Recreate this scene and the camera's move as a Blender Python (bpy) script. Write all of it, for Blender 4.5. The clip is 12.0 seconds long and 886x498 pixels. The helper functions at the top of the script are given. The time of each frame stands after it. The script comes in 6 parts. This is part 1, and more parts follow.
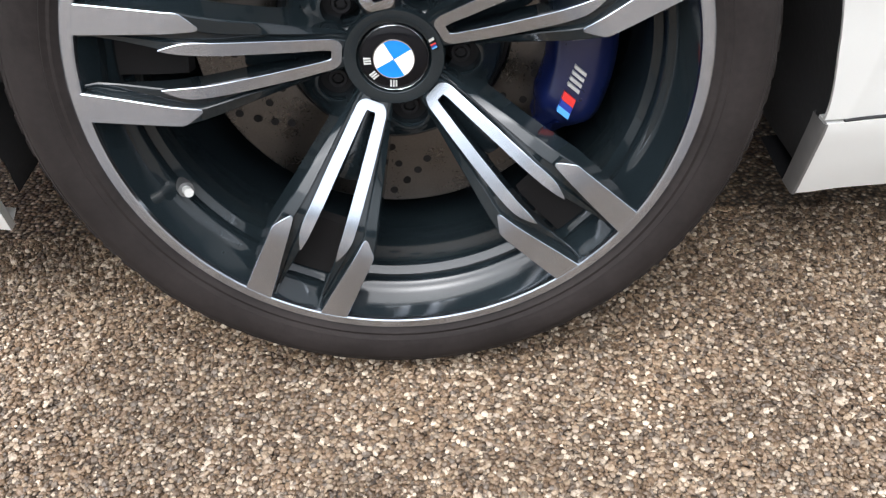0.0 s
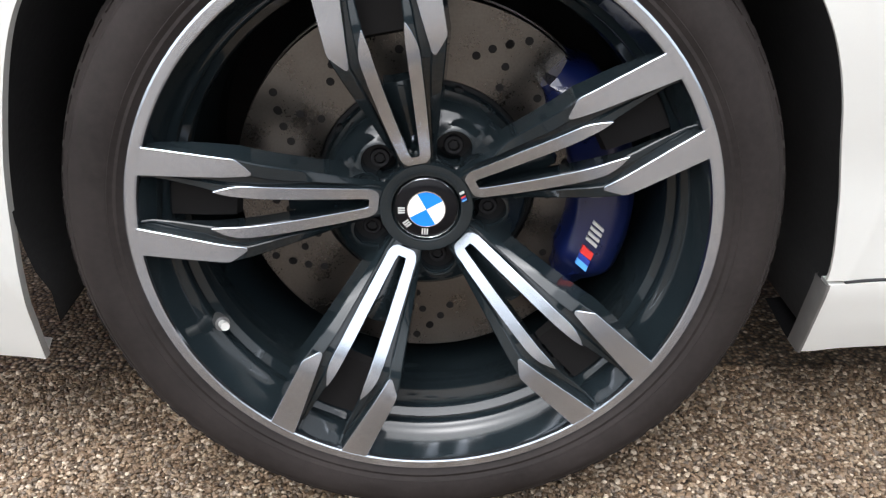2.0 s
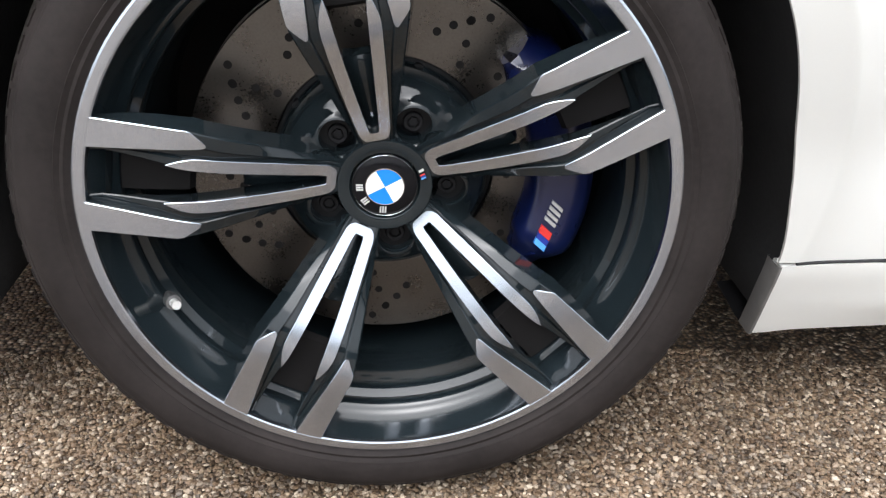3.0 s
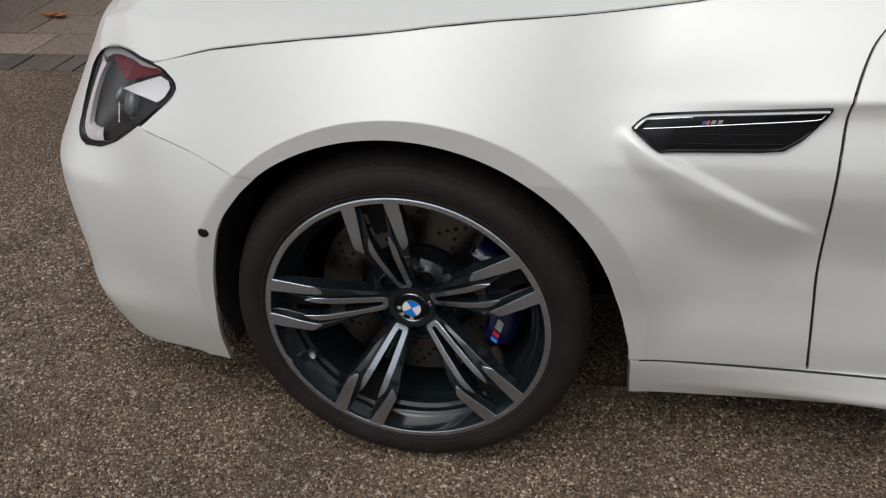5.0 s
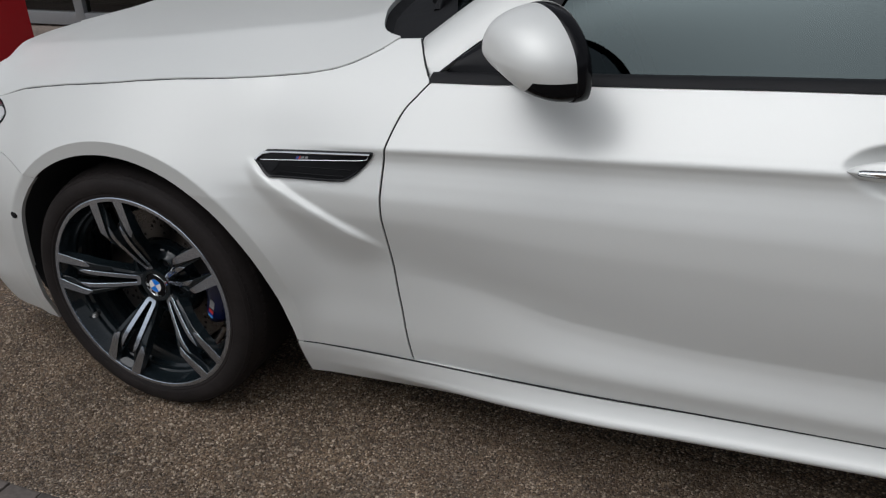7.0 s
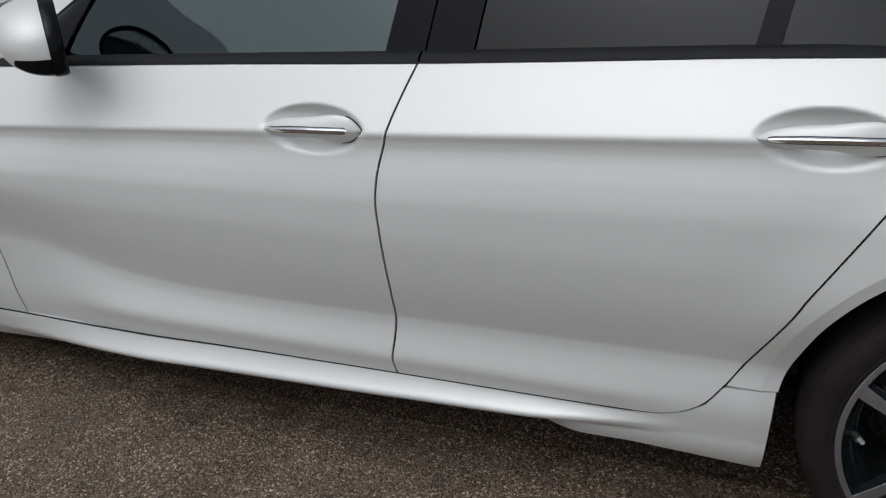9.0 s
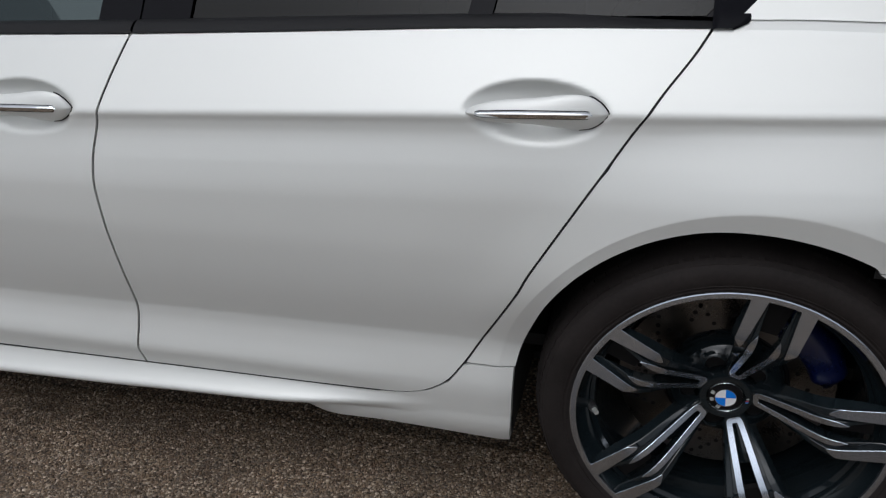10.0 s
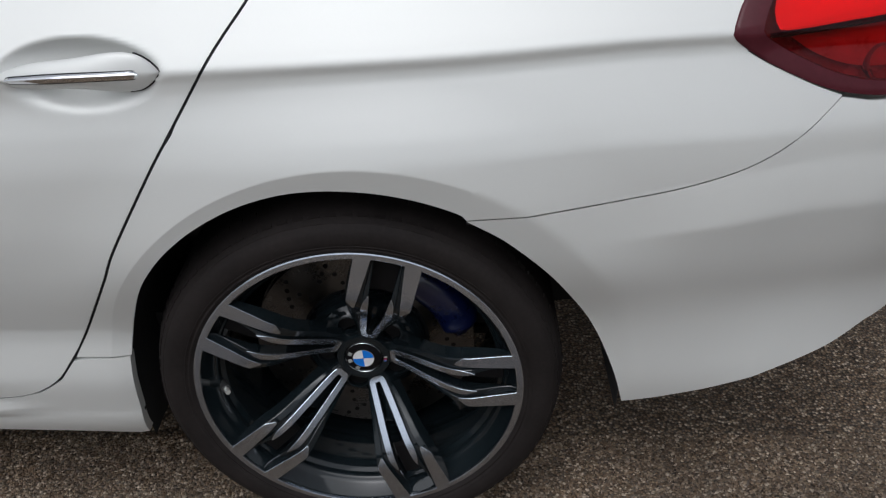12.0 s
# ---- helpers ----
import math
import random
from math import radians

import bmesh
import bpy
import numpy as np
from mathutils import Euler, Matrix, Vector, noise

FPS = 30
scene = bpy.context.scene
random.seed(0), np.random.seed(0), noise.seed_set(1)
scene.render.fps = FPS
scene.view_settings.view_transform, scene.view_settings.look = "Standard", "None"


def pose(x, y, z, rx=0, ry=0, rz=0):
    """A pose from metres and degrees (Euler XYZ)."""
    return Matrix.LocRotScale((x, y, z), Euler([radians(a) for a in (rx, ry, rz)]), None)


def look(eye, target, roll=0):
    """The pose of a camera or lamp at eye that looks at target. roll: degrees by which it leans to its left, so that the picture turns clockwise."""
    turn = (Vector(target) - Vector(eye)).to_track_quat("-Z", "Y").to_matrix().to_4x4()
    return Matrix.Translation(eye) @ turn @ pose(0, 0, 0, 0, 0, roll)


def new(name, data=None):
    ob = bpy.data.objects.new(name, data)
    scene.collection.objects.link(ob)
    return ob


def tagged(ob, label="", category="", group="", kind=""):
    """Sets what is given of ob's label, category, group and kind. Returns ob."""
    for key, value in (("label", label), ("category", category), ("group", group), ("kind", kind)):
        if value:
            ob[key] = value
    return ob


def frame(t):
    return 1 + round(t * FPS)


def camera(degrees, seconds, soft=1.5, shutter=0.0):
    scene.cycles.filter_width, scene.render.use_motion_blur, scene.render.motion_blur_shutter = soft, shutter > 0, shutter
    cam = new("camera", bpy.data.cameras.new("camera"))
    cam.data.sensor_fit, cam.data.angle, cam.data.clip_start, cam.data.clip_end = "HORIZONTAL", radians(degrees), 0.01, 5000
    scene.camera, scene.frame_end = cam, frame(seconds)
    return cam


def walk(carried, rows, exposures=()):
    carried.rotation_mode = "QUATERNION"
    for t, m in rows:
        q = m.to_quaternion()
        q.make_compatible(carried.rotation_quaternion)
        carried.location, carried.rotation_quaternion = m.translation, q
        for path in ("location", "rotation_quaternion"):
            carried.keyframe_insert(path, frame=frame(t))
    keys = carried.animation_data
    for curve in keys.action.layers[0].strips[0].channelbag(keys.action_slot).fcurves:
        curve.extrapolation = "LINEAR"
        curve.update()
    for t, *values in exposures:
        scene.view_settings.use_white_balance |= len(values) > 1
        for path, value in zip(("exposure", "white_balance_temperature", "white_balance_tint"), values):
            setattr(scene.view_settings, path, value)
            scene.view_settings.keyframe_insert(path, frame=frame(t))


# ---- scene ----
cam = camera(53.4, 12.0, 1.25)
PATH = [
    (0, (0.0308, -0.7015, 0.6809), (0.0431, 0.7284, -0.4125), -2.33),
    (0.5, (0.0048, -0.7161, 0.6260), (0.1036, 0.8767, -0.2066), 0.14),
    (1, (-0.0182, -0.7231, 0.6326), (0.0279, 0.8940, -0.1566), -0.18),
    (1.5, (-0.0108, -0.7379, 0.6517), (-0.0128, 0.8773, -0.1427), -1.17),
    (2, (0.0027, -0.7497, 0.6858), (0.0306, 0.8592, -0.1208), 0.06),
    (2.5, (0.0065, -0.7516, 0.6816), (0.0689, 0.8565, -0.1246), 1.01),
    (3, (-0.0108, -0.7456, 0.6707), (0.1308, 0.8497, -0.1508), 2.33),
    (3.2, (0.0024, -0.7330, 0.6950), (0.1594, 0.8527, -0.1422), 2.41),
    (4.8, (0.284, -1.257, 1.288), (0.042, 0.387, 0.175), -3.8),
    (5, (0.357, -1.3, 1.309), (-0.006, 0.367, 0.264), -3.1),
    (5.5, (0.57, -1.301, 1.321), (-0.024, 0.359, 0.376), -2.4),
    (6, (0.876, -1.329, 1.36), (0.166, 0.302, 0.447), -2.5),
    (6.5, (1.228, -1.473, 1.39), (0.512, 0.159, 0.481), -2.8),
    (6.7, (1.339, -1.518, 1.392), (0.63, 0.127, 0.502), -2.9),
    (8.3, (2.264, -1.525, 1.387), (1.381, 0.059, 0.544), -3.7),
    (8.5, (2.367, -1.534, 1.369), (1.546, 0.083, 0.527), -3.7),
    (9, (2.551, -1.457, 1.347), (1.857, 0.215, 0.496), -3.5),
    (9.5, (2.68, -1.369, 1.35), (2.043, 0.305, 0.461), -2.8),
    (10, (2.811, -1.288, 1.345), (2.352, 0.409, 0.391), -2.1),
    (10.5, (2.905, -1.258, 1.338), (2.589, 0.446, 0.34), -2.3),
    (11, (2.986, -1.248, 1.326), (2.816, 0.449, 0.282), -2.4),
    (11.5, (3.057, -1.224, 1.317), (3.023, 0.458, 0.235), -1.8),
    (12, (3.127, -1.123, 1.311), (3.094, 0.563, 0.236), -0.9),
]
EXPOSURES = [(0, 1.48, 6200, 10), (.3, 1.63, 6200, 10), (.6, 1.78, 6150, 10), (1.5, 1.47, 6250, 10), (3.2, 1.44, 6250, 10), (4.8, -.18, 6450, 10), (5.2, -.32, 6400, 10), (5.5, -.58, 6400, 10), (6.0, -.85, 6400, 10), (6.3, -.70, 6300, 10), (6.6, -.55, 6200, 10), (8.3, -.48, 6150, 10), (10, -.46, 6100, 10), (12, -0.36, 6100, 10)]
walk(cam, [(t, look(eye, target, roll)) for t, eye, target, roll in PATH], EXPOSURES)

# ---- light ----
YC = 0.89            # the car's middle line; x runs from nose to tail, y across, z up

world = bpy.data.worlds.new("overcast_sky")
scene.world = world
world.use_nodes = True
wn = world.node_tree
sky = wn.nodes.new("ShaderNodeTexSky")
sky.sky_type, sky.sun_disc = "NISHITA", False
sky.sun_elevation, sky.sun_rotation = radians(62), radians(200)
sky.air_density, sky.dust_density, sky.ozone_density = 1.0, 4.0, 1.0
grey = wn.nodes.new("ShaderNodeHueSaturation")
grey.inputs["Saturation"].default_value = 0.18
wn.links.new(sky.outputs["Color"], grey.inputs["Color"])
wn.links.new(grey.outputs["Color"], wn.nodes["Background"].inputs["Color"])
wn.nodes["Background"].inputs["Strength"].default_value = 0.142
sun = new("sun", bpy.data.lights.new("sun", "SUN"))
sun.data.energy, sun.data.angle, sun.data.color = 1.15, radians(70), (1.0, 0.98, 0.96)
sun.matrix_world = look((0, 0, 8), (1.5, 4.0, 0))


# ---- materials ----
def surface(name, colour, rough=0.5, metal=0.0, var=0.12, scale=6.0, fine=90.0, bump=0.0, coat=0.0, spec=0.5, rough_var=0.08):
    """A Principled surface whose colour and roughness drift at two scales, with fine relief."""
    m = bpy.data.materials.new(name)
    m.use_nodes = True
    nt = m.node_tree
    b = nt.nodes["Principled BSDF"]
    co = nt.nodes.new("ShaderNodeTexCoord")
    big, small = nt.nodes.new("ShaderNodeTexNoise"), nt.nodes.new("ShaderNodeTexNoise")
    big.inputs["Scale"].default_value, small.inputs["Scale"].default_value = scale, fine
    big.inputs["Detail"].default_value = small.inputs["Detail"].default_value = 3.0
    mix = nt.nodes.new("ShaderNodeMix")
    mix.data_type = "FLOAT"
    mix.inputs[0].default_value = 0.4
    for n in (big, small):
        nt.links.new(co.outputs["Object"], n.inputs["Vector"])
    nt.links.new(big.outputs["Fac"], mix.inputs[2])
    nt.links.new(small.outputs["Fac"], mix.inputs[3])
    ramp = nt.nodes.new("ShaderNodeValToRGB")
    ramp.color_ramp.elements[0].position, ramp.color_ramp.elements[1].position = 0.3, 0.7
    ramp.color_ramp.elements[0].color = (*[c * (1 - var) for c in colour], 1)
    ramp.color_ramp.elements[1].color = (*[min(1.0, c * (1 + var)) for c in colour], 1)
    nt.links.new(mix.outputs[0], ramp.inputs["Fac"])
    nt.links.new(ramp.outputs["Color"], b.inputs["Base Color"])
    rr = nt.nodes.new("ShaderNodeMapRange")
    rr.inputs["From Min"].default_value, rr.inputs["From Max"].default_value = 0.3, 0.7
    rr.inputs["To Min"].default_value, rr.inputs["To Max"].default_value = max(0.02, rough - rough_var), rough + rough_var
    nt.links.new(mix.outputs[0], rr.inputs["Value"])
    nt.links.new(rr.outputs["Result"], b.inputs["Roughness"])
    b.inputs["Metallic"].default_value = metal
    b.inputs["Coat Weight"].default_value = coat
    b.inputs["Coat Roughness"].default_value = 0.08
    b.inputs["Specular IOR Level"].default_value = spec
    if bump:
        bp = nt.nodes.new("ShaderNodeBump")
        bp.inputs["Strength"].default_value, bp.inputs["Distance"].default_value = bump, 0.002
        nt.links.new(small.outputs["Fac"], bp.inputs["Height"])
        nt.links.new(bp.outputs["Normal"], b.inputs["Normal"])
    return m


def pane_glass(name, tint, rough=0.0, ior=1.5, sheen=(1, 1, 1)):
    """A thin pane: tinted see-through with a glossy face."""
    m = bpy.data.materials.new(name)
    m.use_nodes = True
    nt = m.node_tree
    nt.nodes.remove(nt.nodes["Principled BSDF"])
    t, g = nt.nodes.new("ShaderNodeBsdfTransparent"), nt.nodes.new("ShaderNodeBsdfGlossy")
    t.inputs["Color"].default_value = (*tint, 1)
    g.inputs["Roughness"].default_value = rough
    g.inputs["Color"].default_value = (*sheen, 1)
    f, mix = nt.nodes.new("ShaderNodeFresnel"), nt.nodes.new("ShaderNodeMixShader")
    f.inputs["IOR"].default_value = ior
    nt.links.new(f.outputs["Fac"], mix.inputs[0])
    nt.links.new(t.outputs[0], mix.inputs[1])
    nt.links.new(g.outputs[0], mix.inputs[2])
    nt.links.new(mix.outputs[0], nt.nodes["Material Output"].inputs["Surface"])
    return m


def ramp_on(nt, source, stops):
    r = nt.nodes.new("ShaderNodeValToRGB")
    r.color_ramp.interpolation = "LINEAR"
    while len(r.color_ramp.elements) < len(stops):
        r.color_ramp.elements.new(0.5)
    for e, (p, c) in zip(r.color_ramp.elements, stops):
        e.position, e.color = p, (*c, 1)
    nt.links.new(source, r.inputs["Fac"])
    return r


STONES = [(0.0, (0.052, 0.034, 0.021)), (0.16, (0.118, 0.075, 0.043)), (0.36, (0.205, 0.138, 0.085)), (0.52, (0.108, 0.085, 0.066)), (0.68, (0.31, 0.232, 0.155)), (0.8, (0.165, 0.106, 0.064)), (0.92, (0.54, 0.45, 0.345)), (1.0, (0.28, 0.222, 0.168))]


def gravel_bed():
    """Resin-bound gravel: stones of 6 mm with dark gaps, and broad damp patches."""
    m = bpy.data.materials.new("resin_gravel")
    m.use_nodes = True
    nt = m.node_tree
    b = nt.nodes["Principled BSDF"]
    co = nt.nodes.new("ShaderNodeTexCoord")
    cell = nt.nodes.new("ShaderNodeTexVoronoi")
    cell.inputs["Scale"].default_value = 165.0
    nt.links.new(co.outputs["Object"], cell.inputs["Vector"])
    sep = nt.nodes.new("ShaderNodeSeparateColor")
    nt.links.new(cell.outputs["Color"], sep.inputs["Color"])
    tone = ramp_on(nt, sep.outputs["Red"], STONES)
    gap = nt.nodes.new("ShaderNodeMapRange")
    gap.inputs["From Min"].default_value, gap.inputs["From Max"].default_value = 0.25, 0.75
    gap.inputs["To Min"].default_value, gap.inputs["To Max"].default_value = 1.22, 0.16
    nt.links.new(cell.outputs["Distance"], gap.inputs["Value"])
    damp = nt.nodes.new("ShaderNodeTexNoise")
    damp.inputs["Scale"].default_value, damp.inputs["Detail"].default_value = 1.7, 5.0
    nt.links.new(co.outputs["Object"], damp.inputs["Vector"])
    dr = nt.nodes.new("ShaderNodeMapRange")
    dr.inputs["From Min"].default_value, dr.inputs["From Max"].default_value = 0.35, 0.7
    dr.inputs["To Min"].default_value, dr.inputs["To Max"].default_value = 0.75, 1.1
    nt.links.new(damp.outputs["Fac"], dr.inputs["Value"])
    mul = nt.nodes.new("ShaderNodeMath")
    mul.operation = "MULTIPLY"
    nt.links.new(gap.outputs["Result"], mul.inputs[0])
    nt.links.new(dr.outputs["Result"], mul.inputs[1])
    vm = nt.nodes.new("ShaderNodeVectorMath")
    vm.operation = "SCALE"
    nt.links.new(tone.outputs["Color"], vm.inputs[0])
    nt.links.new(mul.outputs[0], vm.inputs["Scale"])
    nt.links.new(vm.outputs["Vector"], b.inputs["Base Color"])
    b.inputs["Roughness"].default_value = 0.55
    bp = nt.nodes.new("ShaderNodeBump")
    bp.inputs["Strength"].default_value, bp.inputs["Distance"].default_value, bp.invert = 0.9, 0.004, True
    nt.links.new(cell.outputs["Distance"], bp.inputs["Height"])
    nt.links.new(bp.outputs["Normal"], b.inputs["Normal"])
    return m


def stone_mix():
    m = bpy.data.materials.new("loose_stones")
    m.use_nodes = True
    nt = m.node_tree
    b = nt.nodes["Principled BSDF"]
    geo = nt.nodes.new("ShaderNodeNewGeometry")
    tone = ramp_on(nt, geo.outputs["Random Per Island"], STONES)
    co = nt.nodes.new("ShaderNodeTexCoord")
    n = nt.nodes.new("ShaderNodeTexNoise")
    n.inputs["Scale"].default_value = 420.0
    nt.links.new(co.outputs["Object"], n.inputs["Vector"])
    mr = nt.nodes.new("ShaderNodeMapRange")
    mr.inputs["To Min"].default_value, mr.inputs["To Max"].default_value = 0.62, 1.12
    nt.links.new(n.outputs["Fac"], mr.inputs["Value"])
    vm = nt.nodes.new("ShaderNodeVectorMath")
    vm.operation = "SCALE"
    nt.links.new(tone.outputs["Color"], vm.inputs[0])
    nt.links.new(mr.outputs["Result"], vm.inputs["Scale"])
    damp = nt.nodes.new("ShaderNodeTexNoise")
    damp.inputs["Scale"].default_value, damp.inputs["Detail"].default_value = 5.5, 4.0
    nt.links.new(co.outputs["Object"], damp.inputs["Vector"])
    dr = nt.nodes.new("ShaderNodeMapRange")
    dr.inputs["From Min"].default_value, dr.inputs["From Max"].default_value = 0.36, 0.66
    dr.inputs["To Min"].default_value, dr.inputs["To Max"].default_value = 0.72, 1.12
    nt.links.new(damp.outputs["Fac"], dr.inputs["Value"])
    wet = nt.nodes.new("ShaderNodeVectorMath")
    wet.operation = "SCALE"
    nt.links.new(vm.outputs["Vector"], wet.inputs[0])
    nt.links.new(dr.outputs["Result"], wet.inputs["Scale"])
    nt.links.new(wet.outputs["Vector"], b.inputs["Base Color"])
    b.inputs["Roughness"].default_value = 0.5
    return m


def pieces_mix(name, stops, rough, scale=60.0, bump=0.3):
    """For bricks and slabs: one tone a piece, by the object's random number, with grain."""
    m = bpy.data.materials.new(name)
    m.use_nodes = True
    nt = m.node_tree
    b = nt.nodes["Principled BSDF"]
    info = nt.nodes.new("ShaderNodeObjectInfo")
    tone = ramp_on(nt, info.outputs["Random"], stops)
    co = nt.nodes.new("ShaderNodeTexCoord")
    n = nt.nodes.new("ShaderNodeTexNoise")
    n.inputs["Scale"].default_value, n.inputs["Detail"].default_value = scale, 6.0
    nt.links.new(co.outputs["Object"], n.inputs["Vector"])
    mr = nt.nodes.new("ShaderNodeMapRange")
    mr.inputs["From Min"].default_value, mr.inputs["From Max"].default_value = 0.3, 0.7
    mr.inputs["To Min"].default_value, mr.inputs["To Max"].default_value = 0.65, 1.25
    nt.links.new(n.outputs["Fac"], mr.inputs["Value"])
    vm = nt.nodes.new("ShaderNodeVectorMath")
    vm.operation = "SCALE"
    nt.links.new(tone.outputs["Color"], vm.inputs[0])
    nt.links.new(mr.outputs["Result"], vm.inputs["Scale"])
    nt.links.new(vm.outputs["Vector"], b.inputs["Base Color"])
    b.inputs["Roughness"].default_value = rough
    bp = nt.nodes.new("ShaderNodeBump")
    bp.inputs["Strength"].default_value, bp.inputs["Distance"].default_value = bump, 0.003
    nt.links.new(n.outputs["Fac"], bp.inputs["Height"])
    nt.links.new(bp.outputs["Normal"], b.inputs["Normal"])
    return m


PAINT = surface("satin_white_paint", (.69, .695, .67), 0.35, metal=0.15, var=0.015, scale=2.5, fine=600, rough_var=0.03)
GRAVEL, STONE = gravel_bed(), stone_mix()
RUBBER = surface("tyre_rubber", (.0180, .0148, .0140), 0.70, var=0.38, scale=14, fine=160, bump=0.2, spec=0.16)
MACHINED = surface("machined_alloy", (.57, .62, .70), 0.22, metal=1.0, var=0.03, scale=9, fine=45, rough_var=0.03)
DARK_ALLOY = surface("dark_gloss_alloy", (.0085, .0125, .0148), 0.075, var=0.25, scale=10, fine=200, spec=0.50, rough_var=0.02)
BLACK_GLOSS = surface("black_gloss_trim", (.006, .006, .007), 0.14, var=0.15, spec=0.16, rough_var=0.04)
PILLAR = surface("black_pillar_gloss", (.006, .006, .008), 0.16, var=0.15, spec=0.06, rough_var=0.04)
BLACK_MATT = surface("black_matt_plastic", (.008, .008, .009), 0.60, var=0.25, scale=14, fine=220, bump=0.1, spec=0.22)
VALVE = surface("dull_valve_metal", (.13, .13, .13), 0.40, metal=0.7, var=0.1)
BLACK_LINER = surface("wheel_arch_liner", (.016, .016, .017), 0.85, var=0.3, scale=20, fine=120, bump=0.3)
CHROME = surface("chrome", (.82, .83, .84), 0.08, metal=1.0, var=0.02, rough_var=0.03)
DISC = surface("brake_disc_steel", (.132, .122, .112), 0.30, metal=1.0, var=0.18, scale=22, fine=380, rough_var=0.08)
HUB_STEEL = surface("brake_hub_steel", (.016, .016, .017), 0.5, metal=0.8, var=0.3, scale=30)
VENT_BLACK = surface("vent_black", (.003, .003, .0036), 0.35, var=0.2, scale=40, spec=0.10)
# near-black that stands in for the shade in holes and recesses
RECESS_SHADE = surface("drilled_hole", (.010, .009, .009), 0.8, spec=0.2)
CALIPER = surface("blue_caliper_paint", (.0025, .0060, .040), 0.30, var=0.12, scale=18, coat=0.5)
BLUE = surface("badge_blue", (.012, .19, .72), 0.22, var=0.03)
LIGHT_BLUE = surface("stripe_light_blue", (.10, .36, .80), 0.35, var=0.03)
DARK_BLUE = surface("stripe_dark_blue", (.02, .04, .28), 0.35, var=0.03)
WHITE = surface("badge_white", (.80, .80, .80), 0.25, var=0.02)
RED = surface("stripe_red", (.62, .035, .03), 0.35, var=0.03)
SILVER = surface("letter_silver", (.58, .58, .56), 0.4, metal=0.4, var=0.03)
RED_PLASTIC = surface("red_lamp_plastic", (.36, .018, .022), 0.3, var=0.2, scale=25, fine=120)
RED_BOARD = surface("red_painted_board", (.52, .010, .018), 0.45, var=0.06, scale=3, fine=60)
LAMP_CLEAR = pane_glass("clear_lamp_glass", (.93, .93, .93), 0.0, 1.38)
LAMP_RED = pane_glass("red_lamp_glass", (.86, .08, .10), 0.0, 1.35)
LAMP_MAROON = surface("maroon_lamp_housing", (.14, .010, .018), 0.25, var=0.2, scale=25)
PROJECTOR = surface("projector_glass", (.10, .105, .11), 0.08, var=0.1, coat=0.5)
REFLECTOR = surface("bright_reflector", (.82, .82, .83), 0.35, metal=0.25, var=0.04)
GUIDE = surface("white_light_guide", (.66, .60, .61), 0.30, var=0.04)
LAMP_BORDER = surface("maroon_lamp_border", (.075, .014, .020), 0.18, var=0.15, scale=25, spec=0.2)
GREY_STRIP = surface("grey_edging_plastic", (.13, .125, .12), 0.5, var=0.15, scale=40, spec=0.3)
LAMP_RED_INNER = surface("red_lamp_bar", (1.0, .16, .13), 0.2, var=0.05)
LAMP_DARK = surface("lamp_housing", (.022, .020, .022), 0.42, var=0.2)
TINTED = pane_glass("tinted_window_glass", (.03, .052, .052), 0.0, 1.66, (.80, .98, 1.0))
PRIVACY = pane_glass("privacy_window_glass", (.02, .025, .027), 0.0, 1.28)
CABIN = surface("dark_cabin_trim", (.016, .016, .017), 0.6, var=0.2, scale=12, fine=200, bump=0.1)
LEATHER = surface("black_leather", (.020, .020, .021), 0.45, var=0.2, scale=15, fine=260, bump=0.15)
ALUMINIUM = surface("grey_aluminium_frame", (.30, .31, .32), 0.4, metal=0.5, var=0.08)
SHOP_GLASS = pane_glass("shopfront_glass", (.45, .42, .38))
SHOP_DARK = surface("dark_shop_interior", (.045, .038, .032), 0.8, var=0.2)
ADDED_WALL = surface("yard_wall", (.075, .078, .085), 0.85, var=0.25, scale=1.5, fine=14, bump=0.3)
PAVER = pieces_mix("grey_block_paver", [(0, (.056, .047, .041)), (.5, (.080, .068, .060)), (1, (.110, .092, .080))], 0.7)
SLAB = pieces_mix("buff_paving_slab", [(0, (.16, .125, .10)), (.5, (.21, .165, .135)), (1, (.27, .215, .175))], 0.75, 30)
LEAF = surface("dry_leaf", (.30, .105, .025), 0.7, var=0.35, scale=30, fine=200, bump=0.3)
JOINT = surface("sandy_joint", (.05, .043, .037), 0.9, var=0.3, scale=10, fine=150, bump=0.3)


# ---- mesh tools ----
def link(name, bm, material, parent=None, label="", smooth_deg=40):
    """One mesh object out of a bmesh, under a thing or a part."""
    me = bpy.data.meshes.new(name)
    bm.normal_update()
    bm.to_mesh(me)
    bm.free()
    if smooth_deg:
        me.shade_smooth()
        me.set_sharp_from_angle(angle=radians(smooth_deg))
    me.materials.append(material)
    ob = new(name, me)
    ob.parent = parent
    if label:
        tagged(ob, label)
    return ob


part = link


def empty(name, parent=None, at=None):
    ob = new(name)
    ob.empty_display_size = 0.1
    ob.parent = parent
    if at is not None:
        ob.matrix_basis = at
    return ob


